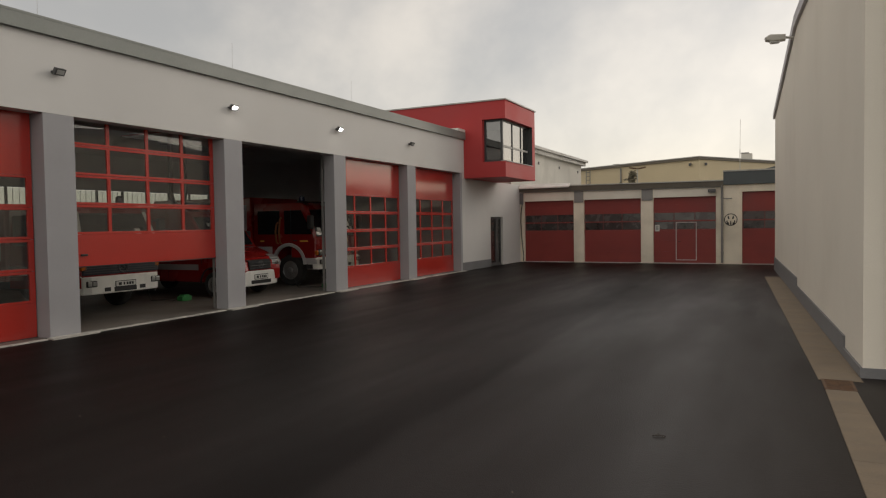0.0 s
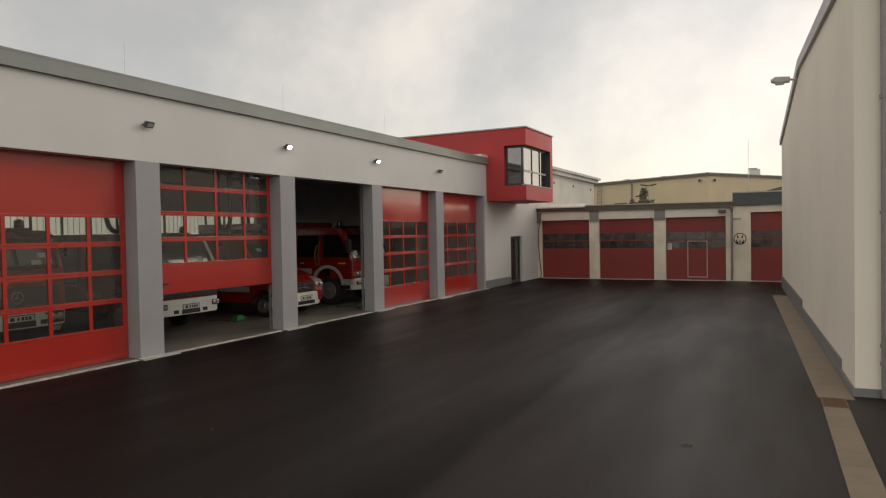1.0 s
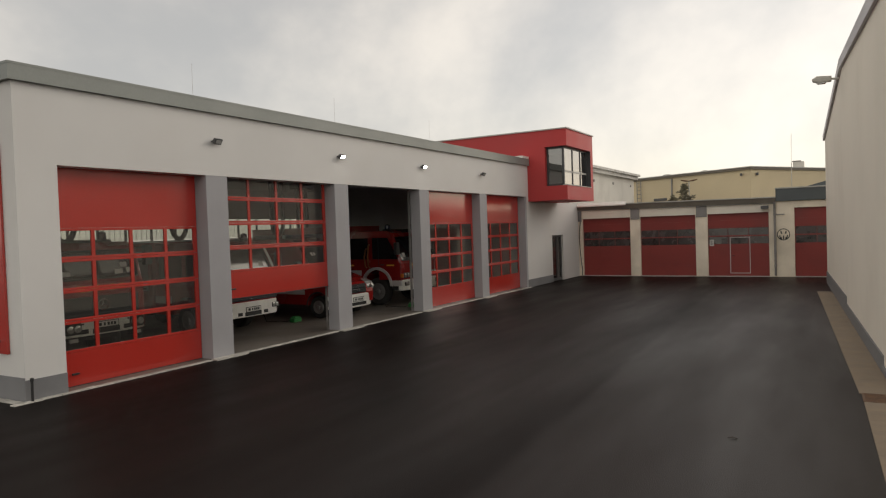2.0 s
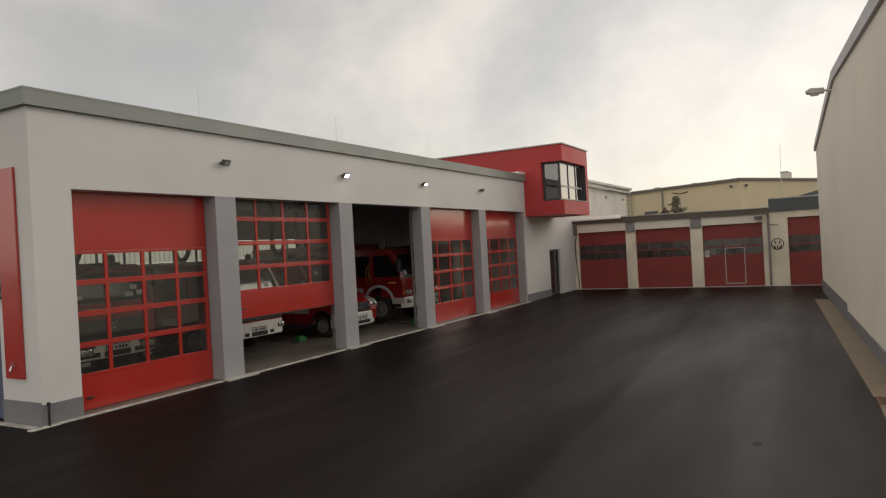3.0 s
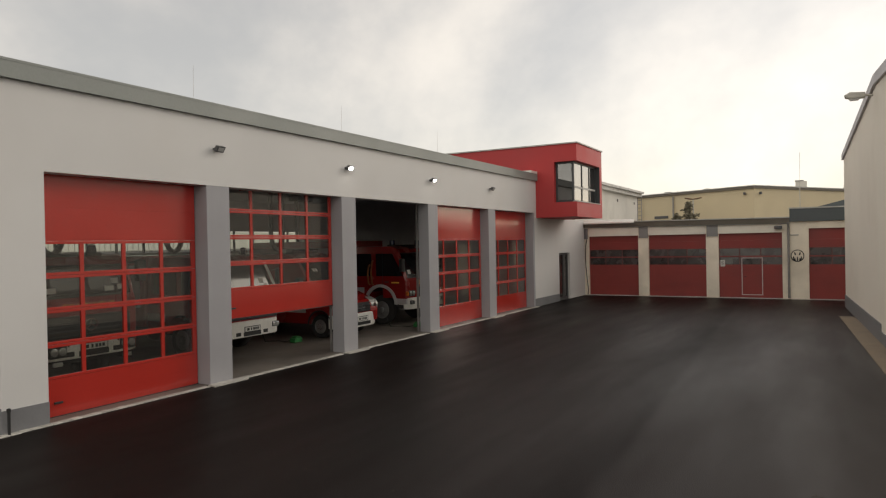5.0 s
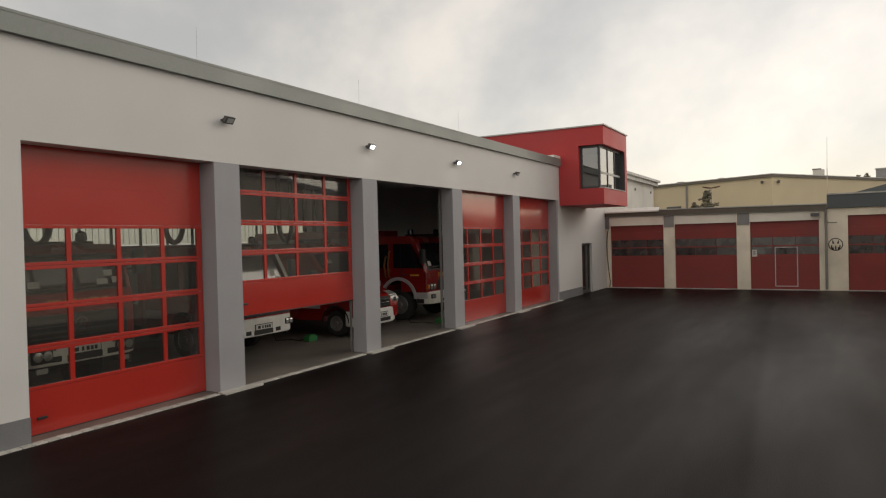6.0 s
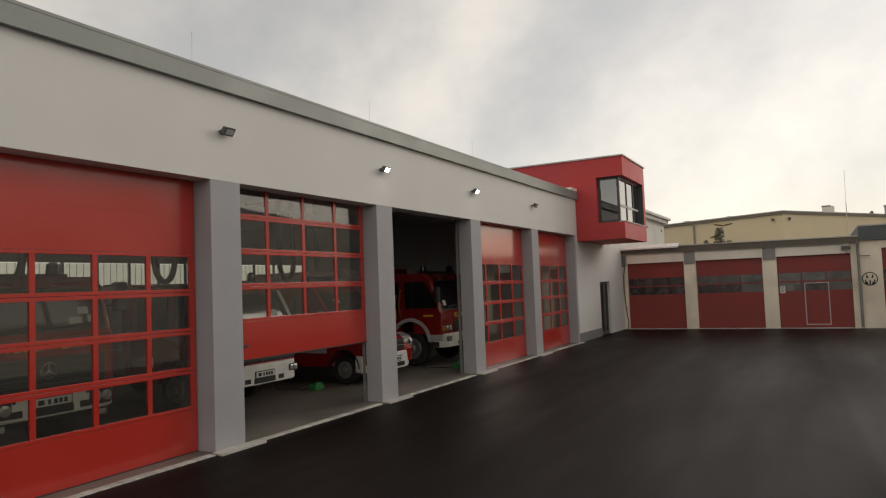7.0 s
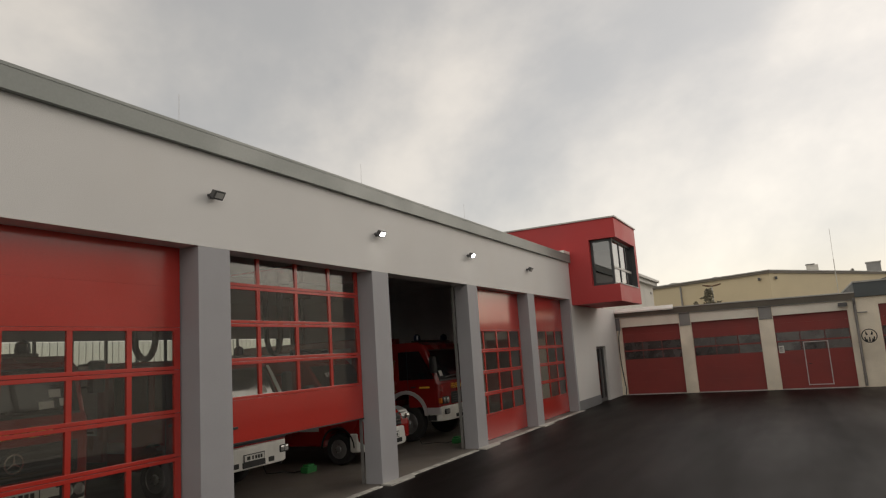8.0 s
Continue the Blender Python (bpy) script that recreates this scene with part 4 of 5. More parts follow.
    for sgn in (-1, 1):
        for k in range(3):
            x0 = -2.85 - k * (length - 2.9) / 3
            yb = sgn * (h + 0.02)
            sh = part("roller_shutter", moved(box(x0 - (length - 2.9) / 3 + 0.12, x0, -0.008, 0.008, 1.2, body_h - 0.25), Matrix.Translation((0, yb, 0))), STRIPE, body)
            part("pull_bar", moved(box(x0 - (length - 2.9) / 3 + 0.2, x0 - 0.08, -0.02, 0.02, 1.24, 1.28, 0.006), Matrix.Translation((0, yb, 0))), BLACK, sh)
    part("light_bar", box(-1.0, -0.75, -h + 0.25, h - 0.25, hc + 0.0, hc + 0.05, 0.015), BLACK, ob)
    for a in (-h + 0.4, h - 0.4):
        part("beacon", moved(lathe([(0.09, 0), (0.1, 0.02), (0.09, 0.14), (0.03, 0.18), (0.005, 0.18)], 16, "z"), Matrix.Translation((-0.88, a, hc + 0.05))), BLUE_L, ob)
    return ob


def fire_van(x, y, label):
    """A panel van with a short sloping bonnet, white bumper and side stripe."""
    ob = thing("fire_van", label, "van", Matrix.Translation((x, y, 0.012)))
    h, wx, r = 0.96, -0.8, 0.35
    prof = [(0.0, 0.42), (0.02, 0.72), (-0.03, 0.95), (-0.14, 1.06), (-0.42, 1.18), (-0.95, 1.33), (-1.62, 2.2), (-1.8, 2.38), (-2.05, 2.48), (-2.4, 2.52), (-5.4, 2.52), (-5.45, 0.4)]
    prof += [(-4.9, 0.4)] + list(reversed(arch(-4.45, 0.43, 0.4))) + list(reversed(arch(wx, 0.43, 0.4)))
    prof = [p for i, p in enumerate(prof) if i == 0 or (Vector(p) - Vector(prof[i - 1])).length > 0.03]
    part("body", shell(prof, h, -0.46, 0.16, 0.05, 0.045, 1.2), VAN_R, ob)
    screen = part("windscreen", moved(prism([(-1.0, 1.39), (-1.62, 2.19), (-1.66, 2.2), (-1.04, 1.36)], -h + 0.13, h - 0.13, "y"), Matrix.Translation((0.035, 0, 0.02))), VGLASS, ob)
    for a, f in ((-0.55, 0.12), (-0.4, 0.13), (-0.32, 0.11), (-0.5, 0.72), (-0.38, 0.72)):
        c = Vector((-1.0 + 0.04 - 0.62 * f, a, 1.42 + 0.8 * f))
        part("paper_note", moved(box(-0.004, 0.004, -0.045, 0.045, -0.06, 0.06), Matrix.Translation(c + Vector((0.025, 0, 0.008))) @ pose(0, 0, 0, 0, -38, 0)), PAPER, screen)
    part("cowl_strip", box(-0.98, -0.94, -h + 0.1, h - 0.1, 1.333, 1.352), BLACK, ob)
    part("bonnet_gap", box(-0.06, -0.035, -h + 0.16, h - 0.16, 0.985, 1.0), BLACK, ob)
    bp = part("bumper", prism([(-0.46, -h - 0.012), (-0.28, -h - 0.014), (-0.1, -h + 0.1), (0.0, -h + 0.3), (0.06, -0.42), (0.06, 0.42), (0.0, h - 0.3), (-0.1, h - 0.1), (-0.28, h + 0.014), (-0.46, h + 0.012)], 0.28, 0.7, "z", 0.04), TRUCK_W, ob, "white front bumper")
    part("opening", boxes((0.05, 0.068, -0.4, 0.4, 0.34, 0.44), bevel=0.006), BLACK, bp)
    gr = part("grille", prism([(0.045, 0.73), (0.035, 0.93), (-0.02, 1.0), (-0.06, 0.73)], -0.44, 0.44, "y", 0.012), BLACK, ob)
    for k in range(3):
        part("slat", box(0.03, 0.052, -0.41, 0.41, 0.765 + 0.07 * k, 0.785 + 0.07 * k, 0.004), CHROME if k == 1 else DARK_FR, gr)
    ring_badge(ob, 0.052, 0, 0.87, 0.1)
    plate(ob, 0.53, 0.064)
    for sgn in (-1, 1):
        yb = sgn * h
        hl = part("headlight", prism([(-0.3, 0.9), (-0.02, 0.78), (0.01, 0.9), (-0.08, 1.04), (-0.3, 1.13)], yb - sgn * 0.4, yb - sgn * 0.03, "y", 0.03), LAMP_GL, ob)
        part("bulb_ring", moved(lathe([(0.06, 0), (0.065, 0.012), (0.03, 0.018), (0.004, 0.02)], 14, "x"), Matrix.Translation((0.0, yb - sgn * 0.24, 0.9))), CHROME, hl)
        part("side_window", moved(prism([(-1.28, 1.42), (-1.78, 2.06), (-2.42, 2.12), (-2.42, 1.4)], -0.012, 0.012, "y"), Matrix.Translation((0, yb * (1 - 0.045 * 0.52) - sgn * 0.004, 0)) @ Matrix.Rotation(sgn * 0.043, 4, "X") @ Matrix.Translation((0, 0, 0))), VGLASS, ob)
        part("stripe", moved(box(-5.3, wx - 0.52, -0.006, 0.006, 0.74, 0.9), Matrix.Translation((0, yb, 0))), STRIPE, ob)
        part("yellow_stripe", moved(box(-5.3, -0.6, -0.007, 0.007, 1.1, 1.14), Matrix.Translation((0, yb, 0))), GOLD, ob)
        for xg, z0 in ((-1.2, 0.9), (-2.48, 0.5)):
            part("door_gap", moved(box(xg - 0.006, xg + 0.006, -0.002, 0.002, z0, 1.34), Matrix.Translation((0, yb, 0))), BLACK, ob)
        part("door_handle", moved(box(-2.36, -2.2, -0.025, 0.025, 1.16, 1.2, 0.01), Matrix.Translation((0, yb, 0))), BLACK, ob)
        part("arch_trim", moved(prism(arch(wx, 0.46, 0.38, 13) + list(reversed(arch(wx, 0.425, 0.38, 13))), -0.018, 0.018, "y"), Matrix.Translation((0, yb, 0))), BLACK, ob)
        m = part("mirror", box(-1.5, -1.36, yb + sgn * 0.14 - 0.11, yb + sgn * 0.14 + 0.11, 1.45, 1.8, 0.04), BLACK, ob)
        part("mirror_arm", tube([(-1.45, yb - sgn * 0.06, 1.5), (-1.43, yb + sgn * 0.12, 1.55)], 0.022, 8), BLACK, m)
        for xw in (wx, -4.45):
            wheel(ob, xw, sgn * (h - 0.13), r, 0.22, sgn)
    part("light_bar", box(-2.4, -2.1, -0.6, 0.6, 2.52, 2.64, 0.03), BLUE_L, ob)
    part("vest", moved(prism([(-2.3, 1.46), (-1.7, 1.46), (-1.82, 1.86), (-2.2, 1.9)], -0.004, 0.004, "y"), Matrix.Translation((0, -h * (1 - 0.045 * 0.52) - 0.014, 0)) @ Matrix.Rotation(-0.043, 4, "X")), GREEN_V, ob, "yellow-green vest behind the window")
    return ob


fire_engine(-12.15, 3.74, "older red fire engine with white bumper and square headlamps", wd=2.0, hc=2.62, body_h=2.65, bump=(0.74, 1.08), ws=(1.86, 2.45), text_z=1.67, text_size=0.19, rake=-0.22, style="square", r=0.5, base=0.62)
fire_engine(-12.9, 8.55, "red fire engine with white bumper and white corner deflectors", wd=2.1, hc=2.5, bump=(0.46, 0.86), ws=(1.5, 2.28), text_z=1.31, text_size=0.23, shade=True, r=0.42, base=0.45, body_h=2.55)
fire_van(-12.32, 12.5, "bright red fire van with white bumper and stripe")
fire_engine(-12.3, 16.4, "large red fire engine with white wheel arches", wd=2.45, hc=2.68, body_h=2.9, bump=(0.54, 0.92), ws=(1.6, 2.45), text_z=1.42, text_size=0.2, style="lamps", white_arch=True, wheel_x=-1.12, r=0.5, base=0.64)

# exhaust hoses hanging in loops from the ceiling
for i, (x, y) in enumerate(((-16.5, 5.6), (-17.0, 9.6), (-19.5, 18.2), (-17.0, 14.0))):
    hs = thing("exhaust_hose", "black exhaust hose hanging in a loop from the ceiling", "hose", Matrix.Translation((x, y, 0)), "exhaust hoses in the hall")
    pts = [(0, -0.3, 4.9), (0, -0.3, 3.4)] + [(0, 0.3 * math.cos(math.pi + math.pi * k / 10), 3.2 - 0.55 * math.sin(math.pi * k / 10)) for k in range(11)] + [(0, 0.3, 3.4), (0, 0.26, 4.9)]
    part("hose", tube(pts, 0.075, 10), BLACK, hs, smooth=True)
    part("reel_box", box(-0.25, 0.25, -0.5, 0.5, 4.65, 4.9, 0.03), LAMP_G, hs)
# chargers on the floor
for x, y in ((-13.3, 10.7), (-11.86, 15.05)):
    ch = thing("floor_charger", "small green plug box with its cable on the hall floor", "plug box", Matrix.Translation((x, y, 0.012)))
    part("case", box(-0.1, 0.1, -0.16, 0.16, 0, 0.13, 0.02), GREEN, ch)
    part("lid", box(-0.08, 0.08, -0.1, 0.1, 0.13, 0.17, 0.012), GREEN, ch)
    part("cable", tube([(-0.1, 0, 0.05), (-0.3, -0.1, 0.012), (-0.6, -0.05, 0.012), (-0.9, -0.3, 0.012), (-1.1, -0.25, 0.3)], 0.012, 6), BLACK, ch)

# ---- the low garages across the yard ----
GM = pose(-10.99, 29.83, 0, 0, 0, -0.6)      # along the wall, y into the building
GD = [(0.40, 2.90), (3.40, 6.05), (6.60, 9.26), (10.31, 12.95)]
GH, GH4 = 2.98, 3.13           # the last door is a little higher


def gstruct(name, bm, material, label, category):
    return structure(name, moved(bm, GM), material, label, category)


piers = [(0.0, GD[0][0]), (GD[0][1], GD[1][0]), (GD[1][1], GD[2][0]), (GD[2][1], GD[3][0]), (GD[3][1], 19.0)]
gw = boxes(*[(a, b, 0, 0.3, 0, GH) for a, b in piers], (0.0, 9.57, 0.002, 0.3, GH, 3.44), (9.57, GD[3][0], 0.0, 0.3, GH, 3.44), (GD[3][0], GD[3][1], 0.0, 0.3, GH4, 3.44), (GD[3][1], 19.0, 0.0, 0.3, GH, 3.44))
gstruct("wall_garages", gw, CREAM, "stained cream rendered front of the old garages", "wall")
gstruct("wall_garages_back", boxes((0, 19, 8.7, 9, 0, 3.4), (0.0, 0.3, 0.3, 8.7, 0, 3.4), (18.7, 19, 0.3, 8.7, 0, 3.44)), CREAM, "plain back walls of the old garages", "wall")
gstruct("garage_floor", boxes((0.3, 18.7, 0.3, 8.7, -0.05, 0.02)), HALL_FL, "plain floor inside the old garages", "floor")
for a, b in piers[1:3]:
    gstruct("trim_pier_cap", boxes((a + 0.04, b - 0.02, -0.04, 0.0, 2.86, 3.4)), CAP_G, "grey beam end over a garage pier", "trim")
gstruct("trim_corner_cap", boxes((0.19, 0.36, -0.08, 0.0, 2.85, 3.4)), PLINTH_G, "grey beam end in the yard's corner", "trim")
gstruct("trim_lintel", boxes(*[(a + 0.01, b - 0.01, -0.02, 0.0, GH, GH + 0.4) for a, b in GD[:3]]), LINTEL, "pale lintel over the old garage doors", "trim")


def slab_profile(z0, z1, y0, y1):
    b = bmesh.new()
    v = [b.verts.new(p) for p in ((-0.25, y0, z0), (9.56, y0, z0 - 0.07), (9.56, y1, z0 - 0.07), (-0.25, y1, z0), (-0.25, y0, z1), (9.56, y0, z1 - 0.07), (9.56, y1, z1 - 0.07), (-0.25, y1, z1))]
    for f in ((0, 3, 2, 1), (4, 5, 6, 7), (0, 1, 5, 4), (1, 2, 6, 5), (2, 3, 7, 6), (3, 0, 4, 7)):
        b.faces.new([v[i] for i in f])
    return b


gstruct("roof_garages", slab_profile(3.45, 3.68, -0.12, 9.0), EDGE_D, "dark flat roof slab over the old garages", "roof")
gstruct("trim_roof_edge", slab_profile(3.685, 3.73, -0.15, 9.0), EDGE_W, "pale roof edge strip over the old garages", "trim")
gstruct("trim_roof_corner", prism([(-0.24, 3.6), (-0.22, 3.6), (-0.05, 3.785), (-0.05, 3.81), (-0.24, 3.66)], 0.19, 2.75, "x"), TRUCK_W, "white sheet edge on the garage roof's corner", "trim")
gstruct("trim_gutter", slab_profile(3.42, 3.445, -0.1, -0.05), PIPE_G, "thin grey gutter below the garage roof", "trim")
gstruct("trim_grey_band", boxes((9.57, 19.0, -0.12, 9.0, 3.45, 4.0)), BAND_G, "slate grey roof band over the last garage", "trim")
gstruct("trim_band_edge", boxes((9.55, 19.02, -0.15, 9.02, 4.004, 4.06)), EDGE_W, "pale edge on top of the slate band", "trim")
b = bmesh.new()
prism([(9.9, 4.065), (12.0, 4.6), (19.0, 4.75), (19.0, 4.065)], 4.5, 8.5, "y", bm=b)
gstruct("roof_lantern", b, BAND_G, "low slate grey roof rising behind the band", "roof")
gstruct("trim_threshold", boxes(*[(a, b, -0.1, 0.05, 0.0, 0.03) for a, b in GD]), EDGE_W, "pale worn threshold below the garage doors", "trim")


sag = random.Random(9)          # old panes lean a little


def old_door(u0, u1, label, wicket=False, high=2.95):
    ob = thing("old_garage_door", label, "garage door", GM @ Matrix.Translation((u0, 0.14, 0.03)), "old garage doors across the yard")
    wd = u1 - u0
    hs = [(0.0, 0.5), (0.5, 1.0), (1.0, 1.48), (1.48, 1.88), (1.88, 2.28), (2.28, 2.62), (2.62, high)]
    for a, b in hs:
        if a in (1.48, 1.88):
            bm = boxes((0, wd, 0, 0.04, a + 0.0005, a + 0.03), (0, wd, 0, 0.04, b - 0.025, b - 0.0005))
            cw = wd / 3
            s = part("window_section", bm, RED_OLD, ob)
            for k in range(4):
                c = min(max(cw * k, 0.025), wd - 0.025)
                part("bar", box(c - 0.018, c + 0.018, 0.004, 0.04, a + 0.03, b - 0.025), DIM_FR, s)
            for k in range(3):
                hz = (b - a) / 2 - 0.0275
                tilt = pose(cw * (k + 0.5), 0.016, a + 0.03 + hz, sag.uniform(-2.5, 1.5), 0, sag.uniform(-1.5, 1.5))
                part("pane", moved(box(-cw / 2 + 0.02, cw / 2 - 0.02, -0.004, 0.004, -hz, hz), tilt), OLDPANE, s)
        else:
            part("panel", box(0, wd, 0, 0.04, a + 0.0005, b - 0.0005, 0.0006), RED_OLD, ob)
    if wicket:
        wk = part("wicket_frame", boxes((0.96, 0.995, -0.012, -0.002, 0.11, 1.83), (1.815, 1.85, -0.012, -0.002, 0.11, 1.83), (0.995, 1.815, -0.012, -0.002, 1.795, 1.83), (0.995, 1.815, -0.012, -0.002, 0.11, 0.145)), WLINE, ob, "white outlined wicket door")
        part("handle", tube([(1.07, -0.002, 0.95), (1.07, -0.05, 0.95), (1.17, -0.05, 0.95)], 0.012, 8), BLACK, wk)


for i, (a, b) in enumerate(GD):
    old_door(a, b, "faded dark red old garage door with a white outlined wicket" if i == 2 else "faded dark red old garage door with two rows of panes", i == 2, GH4 - 0.03 if i == 3 else GH - 0.03)
note = thing("paper_note", "pale paper notice fixed to a garage door", "notice", GM @ Matrix.Translation((6.76, 0.125, 1.6)))
part("sheet", box(-0.1, 0.1, -0.006, 0.002, -0.15, 0.15, 0.002), PAPER, note)
for k in range(4):
    part("bar", box(-0.07, 0.05 - 0.02 * (k % 2), -0.009, -0.0065, 0.07 - 0.05 * k, 0.09 - 0.05 * k), LAMP_G, note)
# round emblem on the pier
em = thing("round_emblem", "round black painted emblem on the cream pier", "sign", GM @ Matrix.Translation((9.86, -0.004, 1.93)))
b = bmesh.new()
for k in range(32):
    a0, a1 = 2 * math.pi * k / 32, 2 * math.pi * (k + 1) / 32
    b.faces.new([b.verts.new((q * math.sin(a), 0, q * math.cos(a))) for q, a in ((0.27, a0), (0.27, a1), (0.235, a1), (0.235, a0))])
bmesh.ops.solidify(b, geom=b.faces[:], thickness=0.004)
part("ring", b, BLACK, em)
for sx in (-1, 1):
    part("mark", moved(prism([(-0.03, 0.03), (0.03, 0.01), (0.055, 0.1), (0.03, 0.18), (-0.005, 0.1)], -0.003, 0.003, "y"), Matrix.Translation((sx * 0.075, 0, 0.01)) @ Matrix.Diagonal((sx, 1, 1, 1))), BLACK, em)
    part("mark", moved(prism([(-0.045, -0.13), (0.05, -0.1), (0.075, 0.05), (0.035, 0.08), (0.015, -0.03), (-0.02, 0.0)], -0.003, 0.003, "y"), Matrix.Translation((sx * 0.105, 0, -0.1)) @ Matrix.Diagonal((sx, 1, 1, 1))), BLACK, em)
part("mark", prism([(-0.03, -0.225), (0.03, -0.225), (0.018, -0.05), (-0.018, -0.05)], -0.003, 0.003, "y"), BLACK, em)
# downpipe, lamp, cable
dp = thing("downpipe", "grey downpipe beside the last garage", "pipe", GM @ Matrix.Translation((9.52, -0.08, 0)))
part("pipe", tube([(0, 0, 0.05), (0, 0, 3.15), (0.0, -0.06, 3.3), (0, -0.08, 3.42)], 0.05), PIPE_G, dp)
for z in (0.5, 1.7, 2.9):
    part("clamp", moved(lathe([(0.05, -0.02), (0.062, -0.02), (0.062, 0.02), (0.05, 0.02)], 12, "z"), Matrix.Translation((0, 0, z))), PIPE_G, dp)
part("branch", tube([(0.0, 0, 2.85), (0.4, 0.02, 2.85)], 0.02, 8), PIPE_G, dp)
wlamp = thing("wall_lamp", "small dark wall lamp over the garage door", "lamp", GM @ Matrix.Translation((9.12, -0.02, 3.2)))
part("arm", boxes((-0.03, 0.03, -0.1, 0.0, 0.02, 0.06)), LAMP_G, wlamp)
part("shade", box(-0.16, 0.16, -0.28, -0.06, -0.07, 0.07, 0.02), LAMP_G, wlamp)
part("lens", box(-0.12, 0.12, -0.25, -0.09, -0.085, -0.07, 0.004), LENS, wlamp)
cb = thing("wall_cable", "black cable hanging down the corner wall", "cable")
part("cable", moved(tube([(0.32, -0.03, 2.9), (0.25, -0.03, 2.5), (0.23, -0.035, 2.0), (0.25, -0.03, 1.4), (0.3, -0.03, 0.8), (0.36, -0.03, 0.3), (0.33, -0.03, 0.02)], 0.02, 7), GM), BLACK, cb)

# ---- the tall building on the other side of the yard ----
RM = pose(1.66, 7.15, 0, 0, 0, 3.1)           # near corner; y along its yard wall
RL = 19.4


def rstruct(name, bm, material, label, category):
    return structure(name, moved(bm, RM), material, label, category)


RN, RA, RF, RY = 6.1, 6.7, 5.75, 9.7             # wall heights at the near end, apex and far end; the apex's place
gable = [(0, 0.0), (RL, 0.0), (RL, RF), (RY, RA), (0, RN)]
rstruct("wall_gable", prism(gable, 0.0, 0.35, "x"), RIGHT_W, "tall pale rendered wall with a low gable", "wall")
rstruct("wall_gable_end", boxes((0.352, 14.0, 0.0, 0.35, 0, RN - 0.1), (0.352, 14.0, RL - 0.35, RL, 0, RF - 0.1), (13.65, 14.0, 0.35, RL - 0.35, 0, 5.0)), RIGHT_W, "pale end walls of the tall building", "wall")
roofp = [(-0.15, RN), (RY, RA + 0.02), (RL + 0.12, RF + 0.01), (RL + 0.12, RF + 0.15), (RY, RA + 0.2), (-0.15, RN + 0.22)]
rstruct("roof_gable", prism(roofp, 0.05, 14.1, "x"), ROOF_F, "dark low-pitched roof of the tall building", "roof")
verge = [(-0.2, RN - 0.04), (RY, RA - 0.02), (RL + 0.15, RF - 0.03), (RL + 0.15, RF + 0.17), (RY, RA + 0.24), (-0.2, RN + 0.25)]
rstruct("trim_verge", prism(verge, -0.07, 0.05, "x"), VERGE_G, "grey sheet metal verge on the gable", "trim")
rstruct("trim_eaves_gutter", boxes((-0.05, 14.0, -0.2, -0.03, RN - 0.1, RN + 0.05)), FASCIA_G, "grey gutter along the eaves", "trim")
rstruct("baseboard_gable", boxes((-0.03, -0.002, 9.3, RL, 0, 0.48), (-0.03, -0.002, 1.4, 9.3, 0, 0.29), (-0.03, -0.002, 0.0, 1.4, 0, 0.12), (-0.03, 14.0, -0.03, -0.002, 0, 0.12)), PLINTH_G, "grey stepped plinth along the gable wall", "baseboard")
dp = thing("downpipe", "grey downpipe with clamps on the tall building", "pipe", RM @ Matrix.Translation((0.36, -0.09, 0)))
part("pipe", tube([(0, 0, 0.02), (0, 0, RN - 0.3), (0, -0.03, RN - 0.1)], 0.055), PIPE_G, dp)
for z in (0.5, 0.75, 2.6, 4.2):
    part("clamp", moved(lathe([(0.055, -0.025), (0.07, -0.025), (0.07, 0.025), (0.055, 0.025)], 12, "z"), Matrix.Translation((0, 0, z))), PIPE_G, dp)
gl = thing("gable_lamp", "pale street-type lamp head on a gable arm", "lamp", RM @ Matrix.Translation((-0.0, 9.7, 6.36)))
part("arm", tube([(-0.07, 0, 0.05), (-0.32, 0, 0.08)], 0.03, 8), LAMP_L, gl)
part("housing", prism([(-0.25, 0.0), (-0.25, 0.14), (-0.6, 0.17), (-0.72, 0.1), (-0.7, 0.03), (-0.55, -0.01)], -0.11, 0.11, "y", 0.03), LAMP_L, gl)
part("lens", prism([(-0.36, -0.004), (-0.62, 0.006), (-0.58, -0.045), (-0.4, -0.045)], -0.085, 0.085, "y", 0.01), LENS, gl)

# ---- beyond the garages ----
wb = thing("white_building", "weathered white building behind the garages", "building")
part("wall", boxes((-19.0, -11.4, 30.2, 43.8, 0, 5.95)), WHITE_OLD, wb)
part("roof", prism([(-19.3, 5.96), (-11.0, 5.96), (-11.0, 6.1), (-15.0, 6.35), (-19.3, 6.1)], 30.0, 44.2, "y"), EDGE_W, wb)
part("cornice", boxes((-11.4, -11.15, 30.0, 44.1, 5.74, 5.955)), EDGE_W, wb)
for y in (34.5, 38.5, 42.8):
    part("vent", box(-11.4, -11.34, y, y + 0.16, 5.2, 5.36, 0.015), PIPE_G, wb)
yb = thing("yellow_hall", "large yellow rendered hall with a flat roof", "building")
corner, lend, rend = Vector((-4.75, 53.5)), Vector((-18.9, 61.6)), Vector((9.4, 76.2))
fourth = lend + rend - corner
part("wall", prism([tuple(corner), tuple(rend), tuple(fourth), tuple(lend)], 0, 6.6, "z"), YELLOW, yb)


def grown(k):
    c = (corner + fourth) / 2
    return [tuple(c + (p - c) * k) for p in (corner, rend, fourth, lend)]


